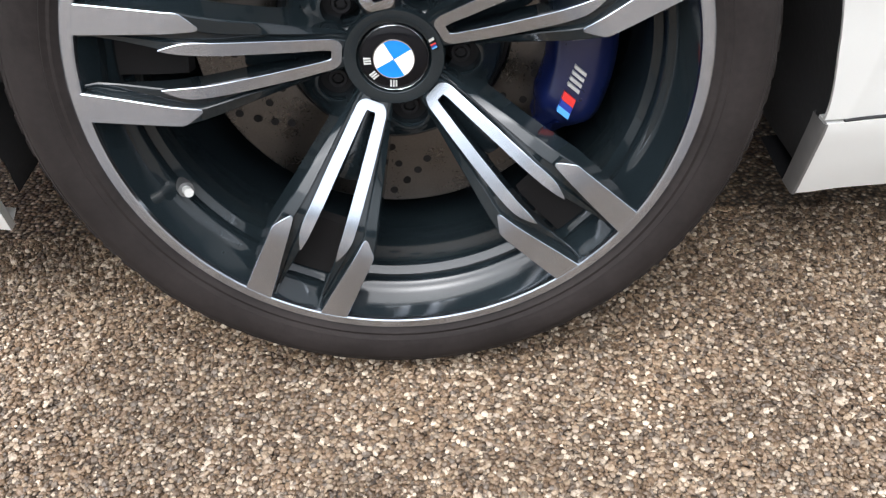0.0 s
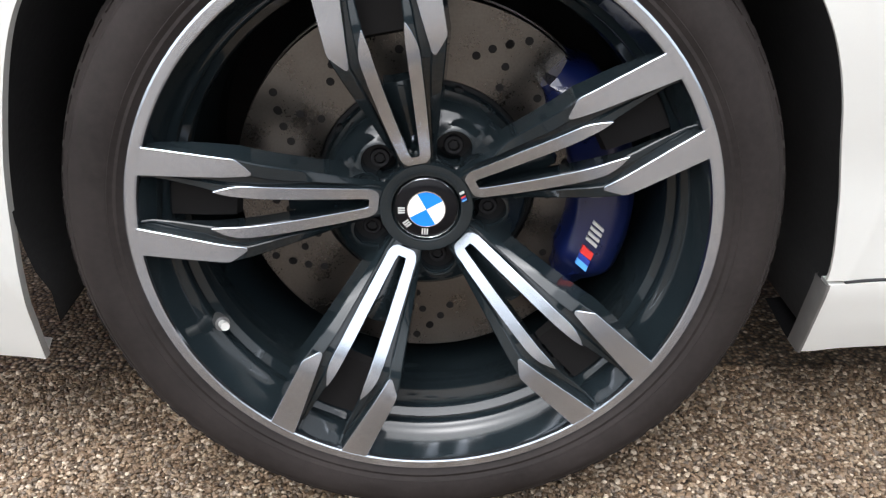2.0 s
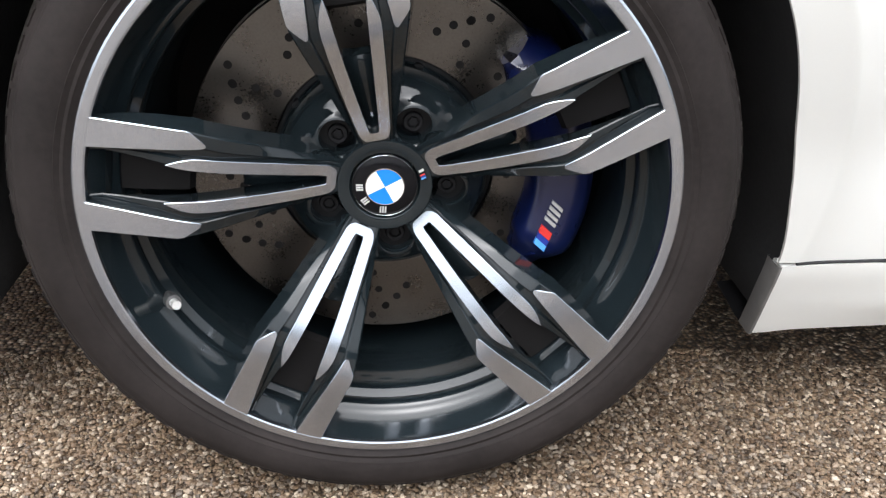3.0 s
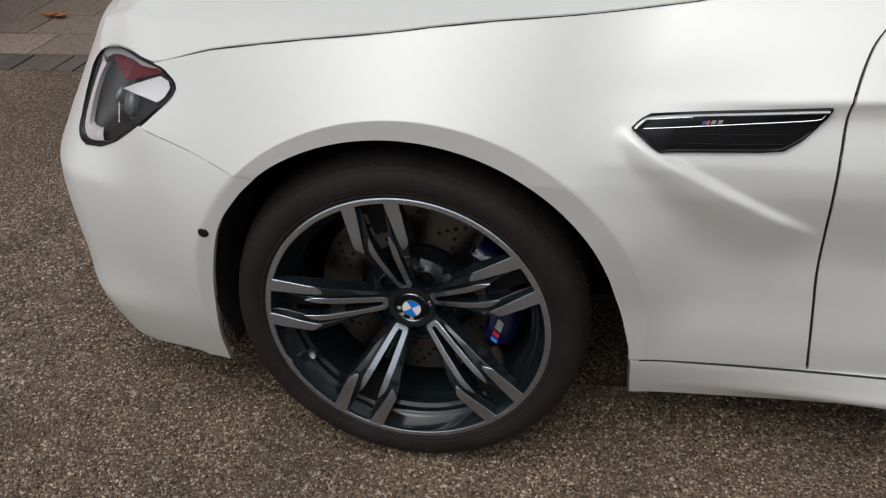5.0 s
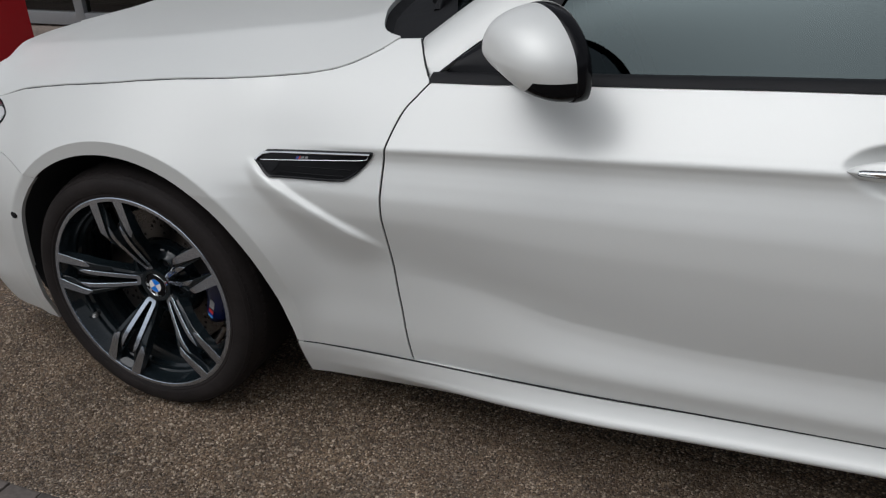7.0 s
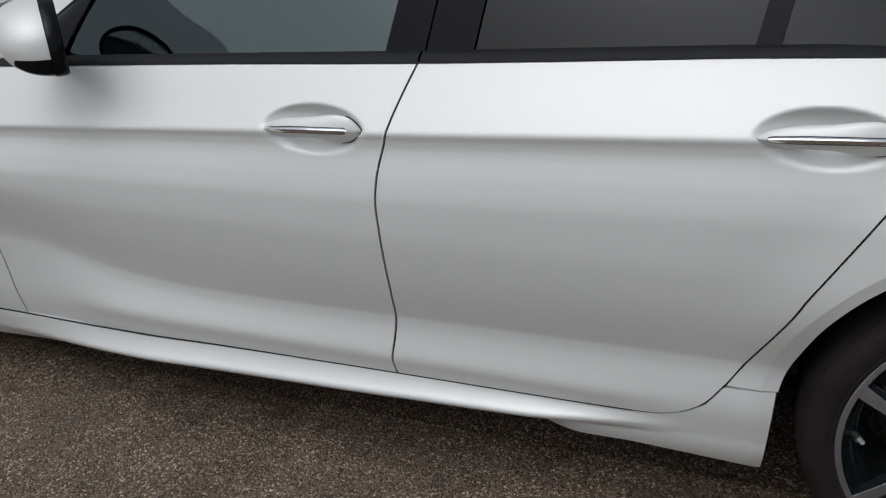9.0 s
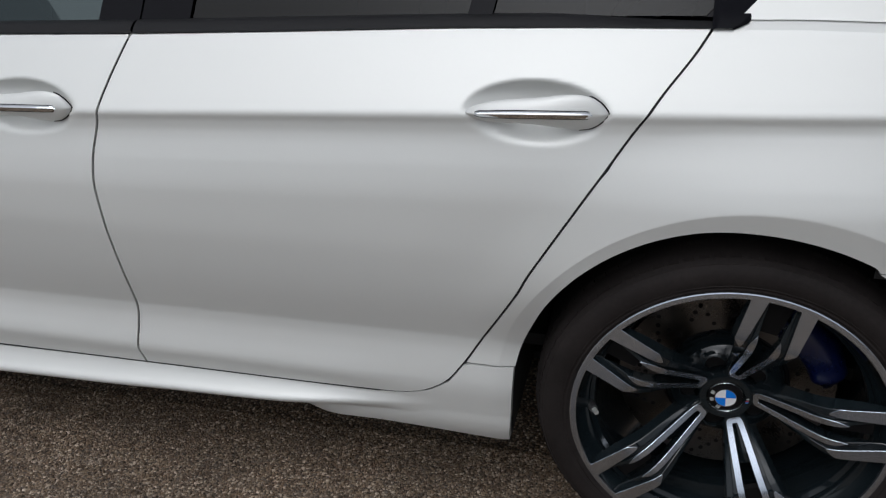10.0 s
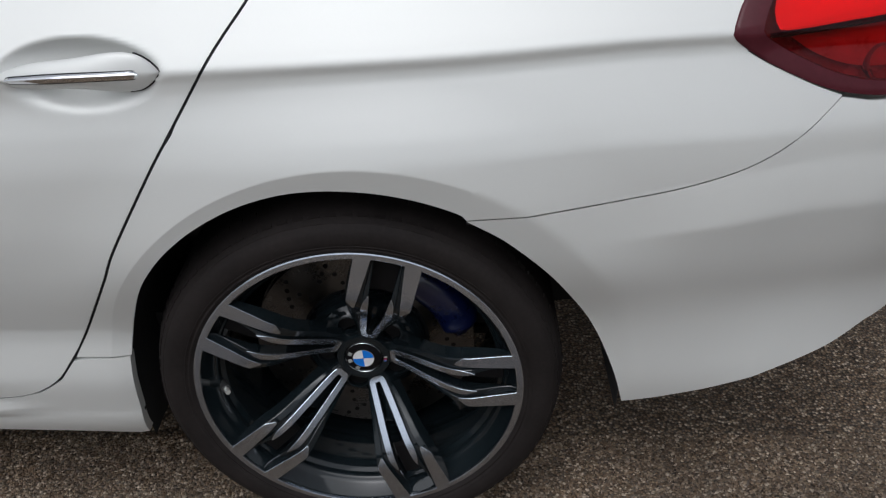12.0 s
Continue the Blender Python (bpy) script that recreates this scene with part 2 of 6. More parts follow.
def curve(knots, v):
    """Monotone cubic through (a, b) knots."""
    n = len(knots)
    if v <= knots[0][0]:
        return knots[0][1]
    if v >= knots[-1][0]:
        return knots[-1][1]
    i = 0
    while knots[i + 1][0] < v:
        i += 1

    def slope(j):
        return (knots[j + 1][1] - knots[j][1]) / (knots[j + 1][0] - knots[j][0])

    def tangent(j):
        if j == 0:
            return slope(0)
        if j == n - 1:
            return slope(n - 2)
        a, b = slope(j - 1), slope(j)
        return 0.0 if a * b <= 0 else 2 * a * b / (a + b)
    (a0, b0), (a1, b1) = knots[i], knots[i + 1]
    h = a1 - a0
    s = (v - a0) / h
    return (1 + 2 * s) * (1 - s) ** 2 * b0 + s * (1 - s) ** 2 * h * tangent(i) + s * s * (3 - 2 * s) * b1 + s * s * (s - 1) * h * tangent(i + 1)


def ease(a, b, v):
    s = min(1.0, max(0.0, (v - a) / (b - a)))
    return s * s * (3 - 2 * s)


def spline(pts, n):
    """n + 1 points evenly along a Catmull-Rom curve through pts (tuples of any length)."""
    pts = [np.array(p, float) for p in pts]
    ext = [2 * pts[0] - pts[1]] + pts + [2 * pts[-1] - pts[-2]]
    out = []
    for i in range(1, len(ext) - 2):
        p0, p1, p2, p3 = ext[i - 1:i + 3]
        for k in range(24):
            t = k / 24
            out.append(0.5 * (2 * p1 + (p2 - p0) * t + (2 * p0 - 5 * p1 + 4 * p2 - p3) * t * t + (3 * p1 - p0 - 3 * p2 + p3) * t ** 3))
    out.append(pts[-1])
    return even(out, n)


def even(pts, n):
    """n + 1 points at even steps along a polyline."""
    a = np.array(pts, float)
    d = np.r_[0, np.cumsum(np.linalg.norm(np.diff(a, axis=0), axis=1))]
    s = np.linspace(0, d[-1], n + 1)
    return np.stack([np.interp(s, d, a[:, k]) for k in range(a.shape[1])], 1)


def grid(bm, rows, closed=False):
    """Quads over rows of points."""
    vs = [[bm.verts.new(tuple(p)) for p in row] for row in rows]
    m = len(vs[0])
    for i in range(len(vs) - 1):
        for j in range(m if closed else m - 1):
            a, b, c, d = vs[i][j], vs[i][(j + 1) % m], vs[i + 1][(j + 1) % m], vs[i + 1][j]
            bm.faces.new((a, b, c, d))
    return vs


def lathe(bm, profile, steps=96, centre=(0, 0, 0)):
    """Turn (r, y) round the wheel's axis (y)."""
    rows = []
    for r, y in profile:
        rows.append([(centre[0] + r * math.cos(2 * math.pi * k / steps), centre[1] + y, centre[2] + r * math.sin(2 * math.pi * k / steps)) for k in range(steps)])
    return grid(bm, rows, True)


def prism(bm, outline, front, back, inset=0.0015):
    """A solid from a closed outline of (a, b): front and back give the depth at (a, b). Its front edge is bevelled."""
    n = len(outline)
    pts = np.array(outline, float)
    c = pts.mean(0)
    nxt, prv = np.roll(pts, -1, 0), np.roll(pts, 1, 0)
    e1, e2 = pts - prv, nxt - pts
    e1 /= np.linalg.norm(e1, axis=1)[:, None] + 1e-9
    e2 /= np.linalg.norm(e2, axis=1)[:, None] + 1e-9
    nrm = np.stack([-(e1 + e2)[:, 1], (e1 + e2)[:, 0]], 1)
    nrm /= np.linalg.norm(nrm, axis=1)[:, None] + 1e-9
    area = 0.5 * np.sum(pts[:, 0] * nxt[:, 1] - nxt[:, 0] * pts[:, 1])
    inner = pts + nrm * inset * (1 if area > 0 else -1)
    top = [bm.verts.new((a, front(a, b), b)) for a, b in inner]
    rim = [bm.verts.new((a, front(a, b) + inset, b)) for a, b in pts]
    low = [bm.verts.new((a, back(a, b), b)) for a, b in pts]
    bm.faces.new(top)
    bm.faces.new(low[::-1])
    for i in range(n):
        j = (i + 1) % n
        bm.faces.new((top[i], rim[i], rim[j], top[j]))
        bm.faces.new((rim[i], low[i], low[j], rim[j]))


def tube(bm, pts, radius, sides=8, flat=1.0):
    """A round bar along points; radius may be a function of 0..1."""
    pts = [Vector(p) for p in pts]
    rows = []
    for i, p in enumerate(pts):
        d = (pts[min(i + 1, len(pts) - 1)] - pts[max(i - 1, 0)]).normalized()
        up = Vector((0, 0, 1)) if abs(d.z) < 0.95 else Vector((0, 1, 0))
        s = d.cross(up).normalized()
        u = s.cross(d)
        r = radius(i / (len(pts) - 1)) if callable(radius) else radius
        rows.append([p + s * (r * math.cos(2 * math.pi * k / sides)) + u * (r * flat * math.sin(2 * math.pi * k / sides)) for k in range(sides)])
    vs = grid(bm, rows, True)
    bm.faces.new(vs[0][::-1])
    bm.faces.new(vs[-1])


def box(bm, x0, x1, y0, y1, z0, z1, bevel=0.004):
    r = bmesh.ops.create_cube(bm, size=1, matrix=Matrix.LocRotScale(((x0 + x1) / 2, (y0 + y1) / 2, (z0 + z1) / 2), None, (x1 - x0, y1 - y0, z1 - z0)))
    if bevel:
        bmesh.ops.bevel(bm, geom=list({e for v in r["verts"] for e in v.link_edges}), offset=bevel, segments=2, affect="EDGES", profile=0.7)


def disc(bm, cx, y, cz, r, n=24):
    bm.faces.new([bm.verts.new((cx + r * math.cos(2 * math.pi * k / n), y, cz + r * math.sin(2 * math.pi * k / n))) for k in range(n)])


# ---- the body's side: its depth y over (x, z) ----
PROFILE = [(.10, .075), (.17, .038), (.22, .016), (.26, -.001), (.30, -.0085), (.33, -.0130), (.346, -.0138), (.36, -.0126), (.39, -.0083), (.42, -.0050), (.437, -.0055), (.452, -.0090), (.47, -.0140), (.52, -.0265), (.58, -.0365), (.64, -.042), (.70, -.040), (.75, -.030), (.775, -.0225), (.795, -.0168), (.810, -.0143), (.822, -.0146), (.8350, -.0173), (.8375, -.0168), (.850, -.0085), (.87, .007), (.92, .047), (.956, .080), (1.0, .125), (1.1, .24)]
TAIL_PROFILE = [(.10, .070), (.18, .038), (.26, .018), (.32, .006), (.40, -.009), (.50, -.0245), (.60, -.0420), (.66, -.0525), (.70, -.0545), (.73, -.0493), (.755, -.0405), (.78, -.0302), (.80, -.0216), (.813, -.0164), (.822, -.0152), (.8350, -.0173), (.8375, -.0168), (.850, -.0085), (.87, .007), (.92, .047), (.956, .080), (1.0, .125), (1.1, .24)]
QUARTER_PROFILE = [(.10, .070), (.18, .038), (.26, .017), (.32, .003), (.40, -.012), (.50, -.0345), (.60, -.0555), (.66, -.0645), (.70, -.0610), (.73, -.0515), (.755, -.0415), (.78, -.0306), (.80, -.0217), (.813, -.0165), (.822, -.0152), (.8350, -.0173), (.8375, -.0168), (.850, -.0085), (.87, .007), (.92, .047), (.956, .080), (1.0, .125), (1.1, .24)]
SMOOTH_PROFILE = [(.10, .075), (.17, .042), (.26, .016), (.32, .007), (.40, -.003), (.50, -.0165), (.60, -.033), (.66, -.0415), (.71, -.0425), (.76, -.0308), (.81, -.0112), (.85, .009), (.90, .038), (.956, .080), (1.0, .125), (1.1, .24)]
TAPER = [(-.95, .44), (-.85, .28), (-.7, .165), (-.43, .075), (-.1, .036), (.4, .028), (.8, .030), (1.3, .014), (1.9, 0), (2.6, 0), (3.0, .002), (3.5, .028), (3.7, .065), (3.9, .165), (4.05, .34)]
RISE = [(-.6, -.10), (.0, -.085), (.5, -.066), (.854, -.047), (1.482, -.012), (1.87, .005), (2.2, .021), (2.48, .034), (2.82, .050), (3.12, .064), (3.42, .082), (4.0, .092)]
LOW = [(.70, .06), (.84, .05), (.94, .035), (1.1, .006), (1.4, -.008), (1.84, 0), (2.4, .006)]
LIP = [(.12, .054), (.2, .034), (.28, .010), (.4, -.014), (.52, -.034), (.65, -.048)]
LIP_BACK = [(.12, .084), (.2, .066), (.25, .050), (.28, .042), (.36, .018), (.45, -.010), (.55, -.034), (.65, -.048)]
ARCH_R = ([(-20, .415), (-11, .406), (1, .386), (15, .375), (32, .378), (45, .380), (57, .383), (69, .385), (80, .387), (91, .390), (114, .396), (127, .399), (135, .397), (149, .394), (167, .386), (190, .39)],
          [(-20, .43), (-4, .405), (12, .388), (30, .380), (50, .378), (66, .384), (90, .393), (107, .403), (120, .406), (133, .407), (145, .404), (158, .398), (171, .399), (180, .398), (190, .40)])
ARCHES = ((0.012, 0.331, 0.390), (2.985, 0.331, 0.389))
HANDLES = ((1.686, 0.837, 0.116, 0.0445), (2.62, 0.878, 0.116, 0.0450))


def side(x, z):
    zz = z - curve(RISE, x) * ease(.55, .8, z) - curve(LOW, x) * ease(.31, .42, z) * (1 - ease(.46, .64, z))
    t = curve(TAPER, x)
    k = ease(.66, 1.15, x)
    k = k + (ease(.40, .74, x) - k) * ease(.64, .74, zz)
    p = (curve(PROFILE, zz) if k > 0 else 0.0) * k + (curve(SMOOTH_PROFILE, zz) if k < 1 else 0.0) * (1 - k)
    if x > 2.6:
        p += (curve(TAIL_PROFILE, zz) - p) * ease(2.62, 3.2, x)
        p += (curve(QUARTER_PROFILE, zz) - p) * ease(3.0, 3.45, x)
    y = p + t * (0.08 + 0.92 * ease(.28, .52, z))
    y += .020 * ease(1.25, .72, x) * (1 - ease(.28, .48, z))
    if z < .48:
        y -= .0045 * math.exp(-((z - .342) / (.036 if z > .342 else .022)) ** 2) * ease(.80, 1.1, x) * ease(2.45, 2.2, x)
    return y


def body(x, z):
    cx, cz, r0 = ARCHES[1]
    r = math.hypot(x - cx, z - cz)
    edge = r0 + 0.040
    if r < edge:
        # the rear flare breaks to upright round the arch
        k = edge / max(r, .01)
        y = side(cx + (x - cx) * k, cz + (z - cz) * k) + 0.20 * (edge - r)
    else:
        y = side(x, z)
    y -= 0.015 * min(1.0, max(0.0, 1 - (r - edge) / .12)) ** 1.5 * ease(.45, .62, z)
    # crease across the rear bumper
    if x > 3.28:
        d = z - .646 - .153 * (x - 3.419)
        y -= 0.013 * ease(3.28, 3.50, x) * (max(0.0, 1 - d / .075) if d > 0 else max(0.0, 1 + d / .20) ** 1.4)
    if x < -.33:
        d = z - .563 - .32 * (-.467 - max(x, -.50))
        y -= 0.012 * ease(-.36, -.47, x) * ease(.050, -.003, d) * (1 - ease(.01, .16, -d))
    cx, cz, r0 = ARCHES[0]
    r = math.hypot(x - cx, z - cz)
    if r < r0 + 0.3:
        f = curve(LIP if x < cx else LIP_BACK, z)
        up = ease(.45, .75, (z - cz) / max(r, .01))
        f = f + (max(0.0, r - r0 - 0.036) * (.46 + .20 * up) if r > r0 + 0.036 else (.05 + .06 * up) * (r0 + 0.036 - r))
        h = max(0.030 - abs(f - y), 0.0) / 0.030
        y = min(f, y) - h * h * 0.030 / 4
    for cx, cz, a, b in HANDLES:
        e = ((x - cx) / a) ** 2 + ((z - cz) / (b if z > cz else b + .006)) ** 2
        if e < 1:
            y += 0.038 * (1 - e) ** (1.0 if z > cz else 1.7)
    # ridge that runs down from the vent behind the front wheel, a wedge that widens rearwards
    s = ((x - .377) * .29 + (z - .729) * -.158) / .1091
    if -0.1 < s < 1.3:
        d = (z - (.729 - .545 * (x - .377))) * .878
        wide = .030 + .15 * min(1.0, max(0.0, s))
        y -= 0.013 * ease(-.06, .10, s) * (1 - ease(.80, 1.15, s)) * ease(.008, -.004, d) * (1 - ease(.06 * wide, wide, -d))
    return y


def coons(bottom, top, left, right, nu, nv):
    """A grid of (x, z) between four border curves, each given as points."""
    return blend(even(bottom, nu), even(top, nu), even(left, nv), even(right, nv))


def runs(parts, counts):
    """Points along several runs, each cut into its own count."""
    return np.concatenate([even(p, n)[(0 if i == 0 else 1):] for i, (p, n) in enumerate(zip(parts, counts))])


def blend(B, T, L, R):
    nu, nv, out = len(B) - 1, len(L) - 1, []
    for j in range(nv + 1):
        v = j / nv
        u = np.linspace(0, 1, nu + 1)[:, None]
        p = (1 - v) * B + v * T + (1 - u) * L[j] + u * R[j] - ((1 - u) * (1 - v) * B[0] + u * (1 - v) * B[-1] + (1 - u) * v * T[0] + u * v * T[-1])
        out.append(p)
    return out


def flange(bm, loop, inward, deep=0.020, bevel=0.0022):
    """A rounded return edge round a panel. inward: unit vectors into the car."""
    n = len(loop)
    pts = [Vector(p) for p in loop]
    mid = sum(pts, Vector()) / n
    rings = [[], [], []]
    for i, p in enumerate(pts):
        d = (pts[(i + 1) % n] - pts[i - 1]).normalized()
        k = inward[i]
        out = d.cross(k)
        if out.dot(p - mid) < 0 and n < 8:
            out = -out
        rings[0].append(p)
        rings[1].append(p + k * bevel)
        rings[2].append(p + k * deep)
    grid(bm, rings, True)


def panel(name, bottom, top, left, right, nu, nv, parent, depth=body, material=None, label="", place=None):
    """A sheet of the body between four (x, z) borders, with a return edge on all sides."""
    rows = coons(bottom, top, left, right, nu, nv)
    put = place or (lambda x, z: (x, depth(x, z), z))
    pts = [[put(x, z) for x, z in row] for row in rows]
    bm = bmesh.new()
    grid(bm, pts)
    loop = pts[0][:-1] + [r[-1] for r in pts[:-1]] + pts[-1][:0:-1] + [r[0] for r in pts[:0:-1]]
    flange(bm, loop, [Vector((0, 1, 0))] * len(loop))
    return link(name, bm, material or PAINT, parent, label, 85)


def ruled(name, inner, outer, counts, nv, parent, label=""):
    """A sheet of the body from an inner border to an outer one; both come as runs of points that belong together."""
    a = np.concatenate([even(run, n)[(0 if i == 0 else 1):] for i, (run, n) in enumerate(zip(inner, counts))])
    b = np.concatenate([even(run, n)[(0 if i == 0 else 1):] for i, (run, n) in enumerate(zip(outer, counts))])
    pts = [[(x, body(x, z), z) for x, z in a + (b - a) * (j / nv) ** 1.15] for j in range(nv + 1)]
    bm = bmesh.new()
    grid(bm, pts)
    loop = pts[0][:-1] + [r[-1] for r in pts[:-1]] + pts[-1][:0:-1] + [r[0] for r in pts[:0:-1]]
    flange(bm, loop, [Vector((0, 1, 0))] * len(loop), 0.004)
    bmesh.ops.recalc_face_normals(bm, faces=bm.faces)
    return link(name, bm, PAINT, parent, label, 50)


def skin_patch(bm, outline, at, rim=0.0, mid=0.0, rings=6, scale=1.0):
    """A sheet over a closed outline on a curved skin, from depth rim at its edge to depth mid in its middle."""
    pts = np.array(outline, float)
    c = pts.mean(0)
    rows = []
    for k in range(rings + 1):
        f = 1 - k / rings * 0.999
        rows.append([at(*(c + (p - c) * f * scale), rim + (mid - rim) * (1 - f * f)) for p in pts])
    grid(bm, rows, True)
    outward(bm)


def outward(bm):
    """Turn an open sheet's faces to the car's outside."""
    bm.normal_update()
    if sum(f.normal.y * f.calc_area() for f in bm.faces) > 0:
        bmesh.ops.reverse_faces(bm, faces=bm.faces)


def other_side(ob, parent=None):
    """The mirrored twin of a part, on the car's far side."""
    made = {}
    for o in (ob, *ob.children_recursive):
        t = o.copy()
        scene.collection.objects.link(t)
        made[o] = t
        t.parent = made.get(o.parent, parent or o.parent)
    made[ob].matrix_basis = Matrix.Translation((0, 2 * YC, 0)) @ Matrix.Diagonal((1, -1, 1, 1)) @ ob.matrix_basis
    return made[ob]


# ---- ground ----
def flat_sheet(name, x0, x1, y0, y1, z, material, nx=1, ny=1):
    bm = bmesh.new()
    grid(bm, [[(x0 + (x1 - x0) * i / nx, y0 + (y1 - y0) * j / ny, z) for i in range(nx + 1)] for j in range(ny + 1)])
    return link(name, bm, material, None, "", 0)


ground = flat_sheet("ground", -60, 60, -60, 60, -0.003, GRAVEL)
tagged(ground, "brown resin-bound gravel driveway, slightly damp", "ground", kind="structure")


# ---- car ----
car = empty("car")
tagged(car, "satin pearl white four-door coupe with dark alloy wheels, parked on gravel", "car")


def arc(w, start, stop, n=48, grow=0.0):
    """Border of a wheel arch between two angles."""
    cx, cz, _ = ARCHES[w]
    out = []
    for k in range(n + 1):
        a = start + (stop - start) * k / n
        r = curve(ARCH_R[w], a) + grow
        out.append((cx + r * math.cos(radians(a)), cz + r * math.sin(radians(a))))
    return out


GAP_F = [tuple(p) for p in spline([(.7275, .257), (.721, .312), (.713, .40), (.707, .46), (.703, .54), (.700, .60), (.698, .65), (.699, .703), (.705, .778), (.728, .846), (.755, .880), (.776, .903)], 60)]
GAP_M = [tuple(p) for p in spline([(1.826, .298), (1.821, .33), (1.822, .346), (1.829, .40), (1.833, .45), (1.834, .53), (1.830, .637), (1.826, .707), (1.831, .772), (1.848, .836), (1.860, .880), (1.886, .954)], 60)]
GAP_R = [tuple(p) for p in spline([(2.333, .306), (2.383, .310), (2.425, .323), (2.465, .350), (2.493, .386), (2.520, .428), (2.595, .563), (2.623, .620), (2.697, .744), (2.731, .797), (2.798, .900), (2.846, .961), (2.870, .996)], 60)]
WAIST = [(.774, .902), (.911, .907), (1.033, .915), (1.147, .921), (1.451, .937), (1.886, .956), (2.172, .969), (2.461, .983), (2.682, .991), (2.870, .996)]
SILL = [(.4134, .2500), (.50, .2525), (.732, .2600), (1.07, .279), (1.371, .290), (1.826, .298), (2.192, .302), (2.333, .305)]
HOOD_EDGE = [(-.461, .791), (-.333, .827), (-.227, .847), (-.149, .859), (.0, .875), (.067, .882), (.163, .888), (.289, .8895), (.36, .8915), (.42, .8955), (.48, .9025), (.538, .913), (.58, .9255), (.612, .939), (.645, .955), (.674, .973)]
SEAM_A = arc(0, 129.5, 129.5, 1)[0]
SEAM_F = [SEAM_A, (-.486, .686)]
SEAM_R = [tuple(p) for p in spline([(3.140, .677), (3.200, .684), (3.281, .694), (3.361, .705), (3.440, .720), (3.510, .7395), (3.558, .761), (3.595, .785), (3.625, .809), (3.653, .8345)], 36)]
LAMP_LINE = spline([(3.515, .9665), (3.4965, .938), (3.4905, .920), (3.502, .9055), (3.545, .8805), (3.612, .8505), (3.653, .8350)], 30)
LAMP_R = [(3.4915, .920), (3.497, .938), (3.515, .965), (3.57, .988), (3.68, .998), (3.80, .995), (3.89, .975), (3.92, .93), (3.91, .87), (3.86, .845), (3.79, .833), (3.737, .831), (3.700, .832), (3.657, .8385), (3.612, .852), (3.545, .882), (3.503, .907)]


def shift(pts, dx=0.0, dz=0.0):
    return [(x + dx, z + dz) for x, z in pts]


def cut(pts, lo, hi):
    return [p for p in pts if lo <= p[0] <= hi]


G, S = 0.0025, 0.0006
HE2 = shift(HOOD_EDGE, 0, -.0018)
fender = ruled("front_fender",
               [arc(0, 129.5, 120, 10), arc(0, 120, 82), arc(0, 82, 48), arc(0, 48, 8), arc(0, 8, -11.3)],
               [[(-.486, .6866), (-.428, .732), (-.409, .752), (-.408, .764), (-.428, .779), (-.461, .790)], [(-.461, .790), *HE2[1:6]], [HE2[5], *HE2[6:], (.727, .974)],
                [(.727, .974), (.752, .934), *shift(GAP_F[::-1][:44], -G)], shift(GAP_F[::-1][43:], -G, 0)], (30, 60, 80, 80, 30), 120, car)
front_door = panel("front_door", shift(cut(SILL, .72, 1.83), 0, G), shift(cut(WAIST, .77, 1.89), 0, -G), shift(GAP_F, G), shift(GAP_M, -G), 170, 170, car)
rear_door = panel("rear_door", [*shift(cut(SILL, 1.81, 2.34), 0, G)], shift(cut(WAIST, 1.88, 2.88), 0, -G), shift(GAP_M, G), shift(GAP_R, -G), 170, 170, car)
quarter = ruled("rear_quarter",
                [arc(1, 171, 140), arc(1, 140, 100), [*arc(1, 100, 66.8)[:-1], SEAM_R[0]], shift(SEAM_R[:26], 0, S), shift(SEAM_R[25:], 0, S)],
                [[(2.502, .394), *shift([p for p in GAP_R if .42 < p[1] < .797], G), (2.737, .80)], [(2.737, .80), *shift([p for p in GAP_R if p[1] > .805], G)], [(2.872, .995), (3.0, .999), (3.2, .999)],
                 [(3.2, .999), (3.35, .99), (3.515, .966)], [*[tuple(p) for p in LAMP_LINE]]], (50, 50, 46, 36, 30), 120, car)


def sill_depth(x, z):
    y = side(x, max(z, .297))
    k = ease(2.46, 2.10, x) * ease(.42, 1.25, x)
    # the lip's ridge climbs towards the rear
    rise = curve([(.4, .006), (.8, .011), (1.2, .0165), (1.69, .0205), (1.9, .0260), (2.09, .031), (2.26, .0385), (2.6, .045)], x)
    u = z + .299 - curve(SILL, x)
    u = u - rise if u < .231 + rise else .231 + (u - .231 - rise) * .066 / (.066 - rise)
    low = curve([(.158, .094), (.180, .060), (.203, .013), (.214, -.011), (.223, -.0270), (.231, -.0312), (.239, -.0300), (.251, -.0232), (.264, -.0172), (.280, -.0115), (.297, -.0075)], u) + .020 * ease(1.25, .72, x) if z < .297 else y
    flat = body(x, max(z, .27)) + 4.5 * max(0.0, .27 - z) ** 2 if x > 1.5 else body(x, .262) + curve([(.10, .064), (.140, .042), (.172, .028), (.20, .017), (.25, .001), (.27, -.001)], z)
    if z < .297 and u < .231:
        low += (min(low, flat) - low) * ease(2.05, 2.24, x)
    return low * k + flat * (1 - k)


SILL_LOW = [(.4175, .140), (.82, .168), (1.2, .185), (1.9, .202), (2.2, .212), (2.32, .2165), (2.435, .210), (2.576, .198)]
sill = panel("side_sill", SILL_LOW, [*shift(SILL, 0, -G), *shift([(2.383, .310), (2.425, .323), (2.465, .350)], G, -G), (2.498, .3885), (2.588, .3908)],
             [(.4175, .140), (.4150, .190), (.4134, .2475)], [(2.576, .198), (2.581, .26), (2.588, .3908)], 140, 26, car, sill_depth)
bm = bmesh.new()
grid(bm, [[(x, sill_depth(x, curve(SILL_LOW, x)) + d, curve(SILL_LOW, x) + h) for x in np.linspace(.42, 2.57, 40)] for d, h in ((0.0, 0), (.01, -.006), (.05, -.008), (.12, .0))])
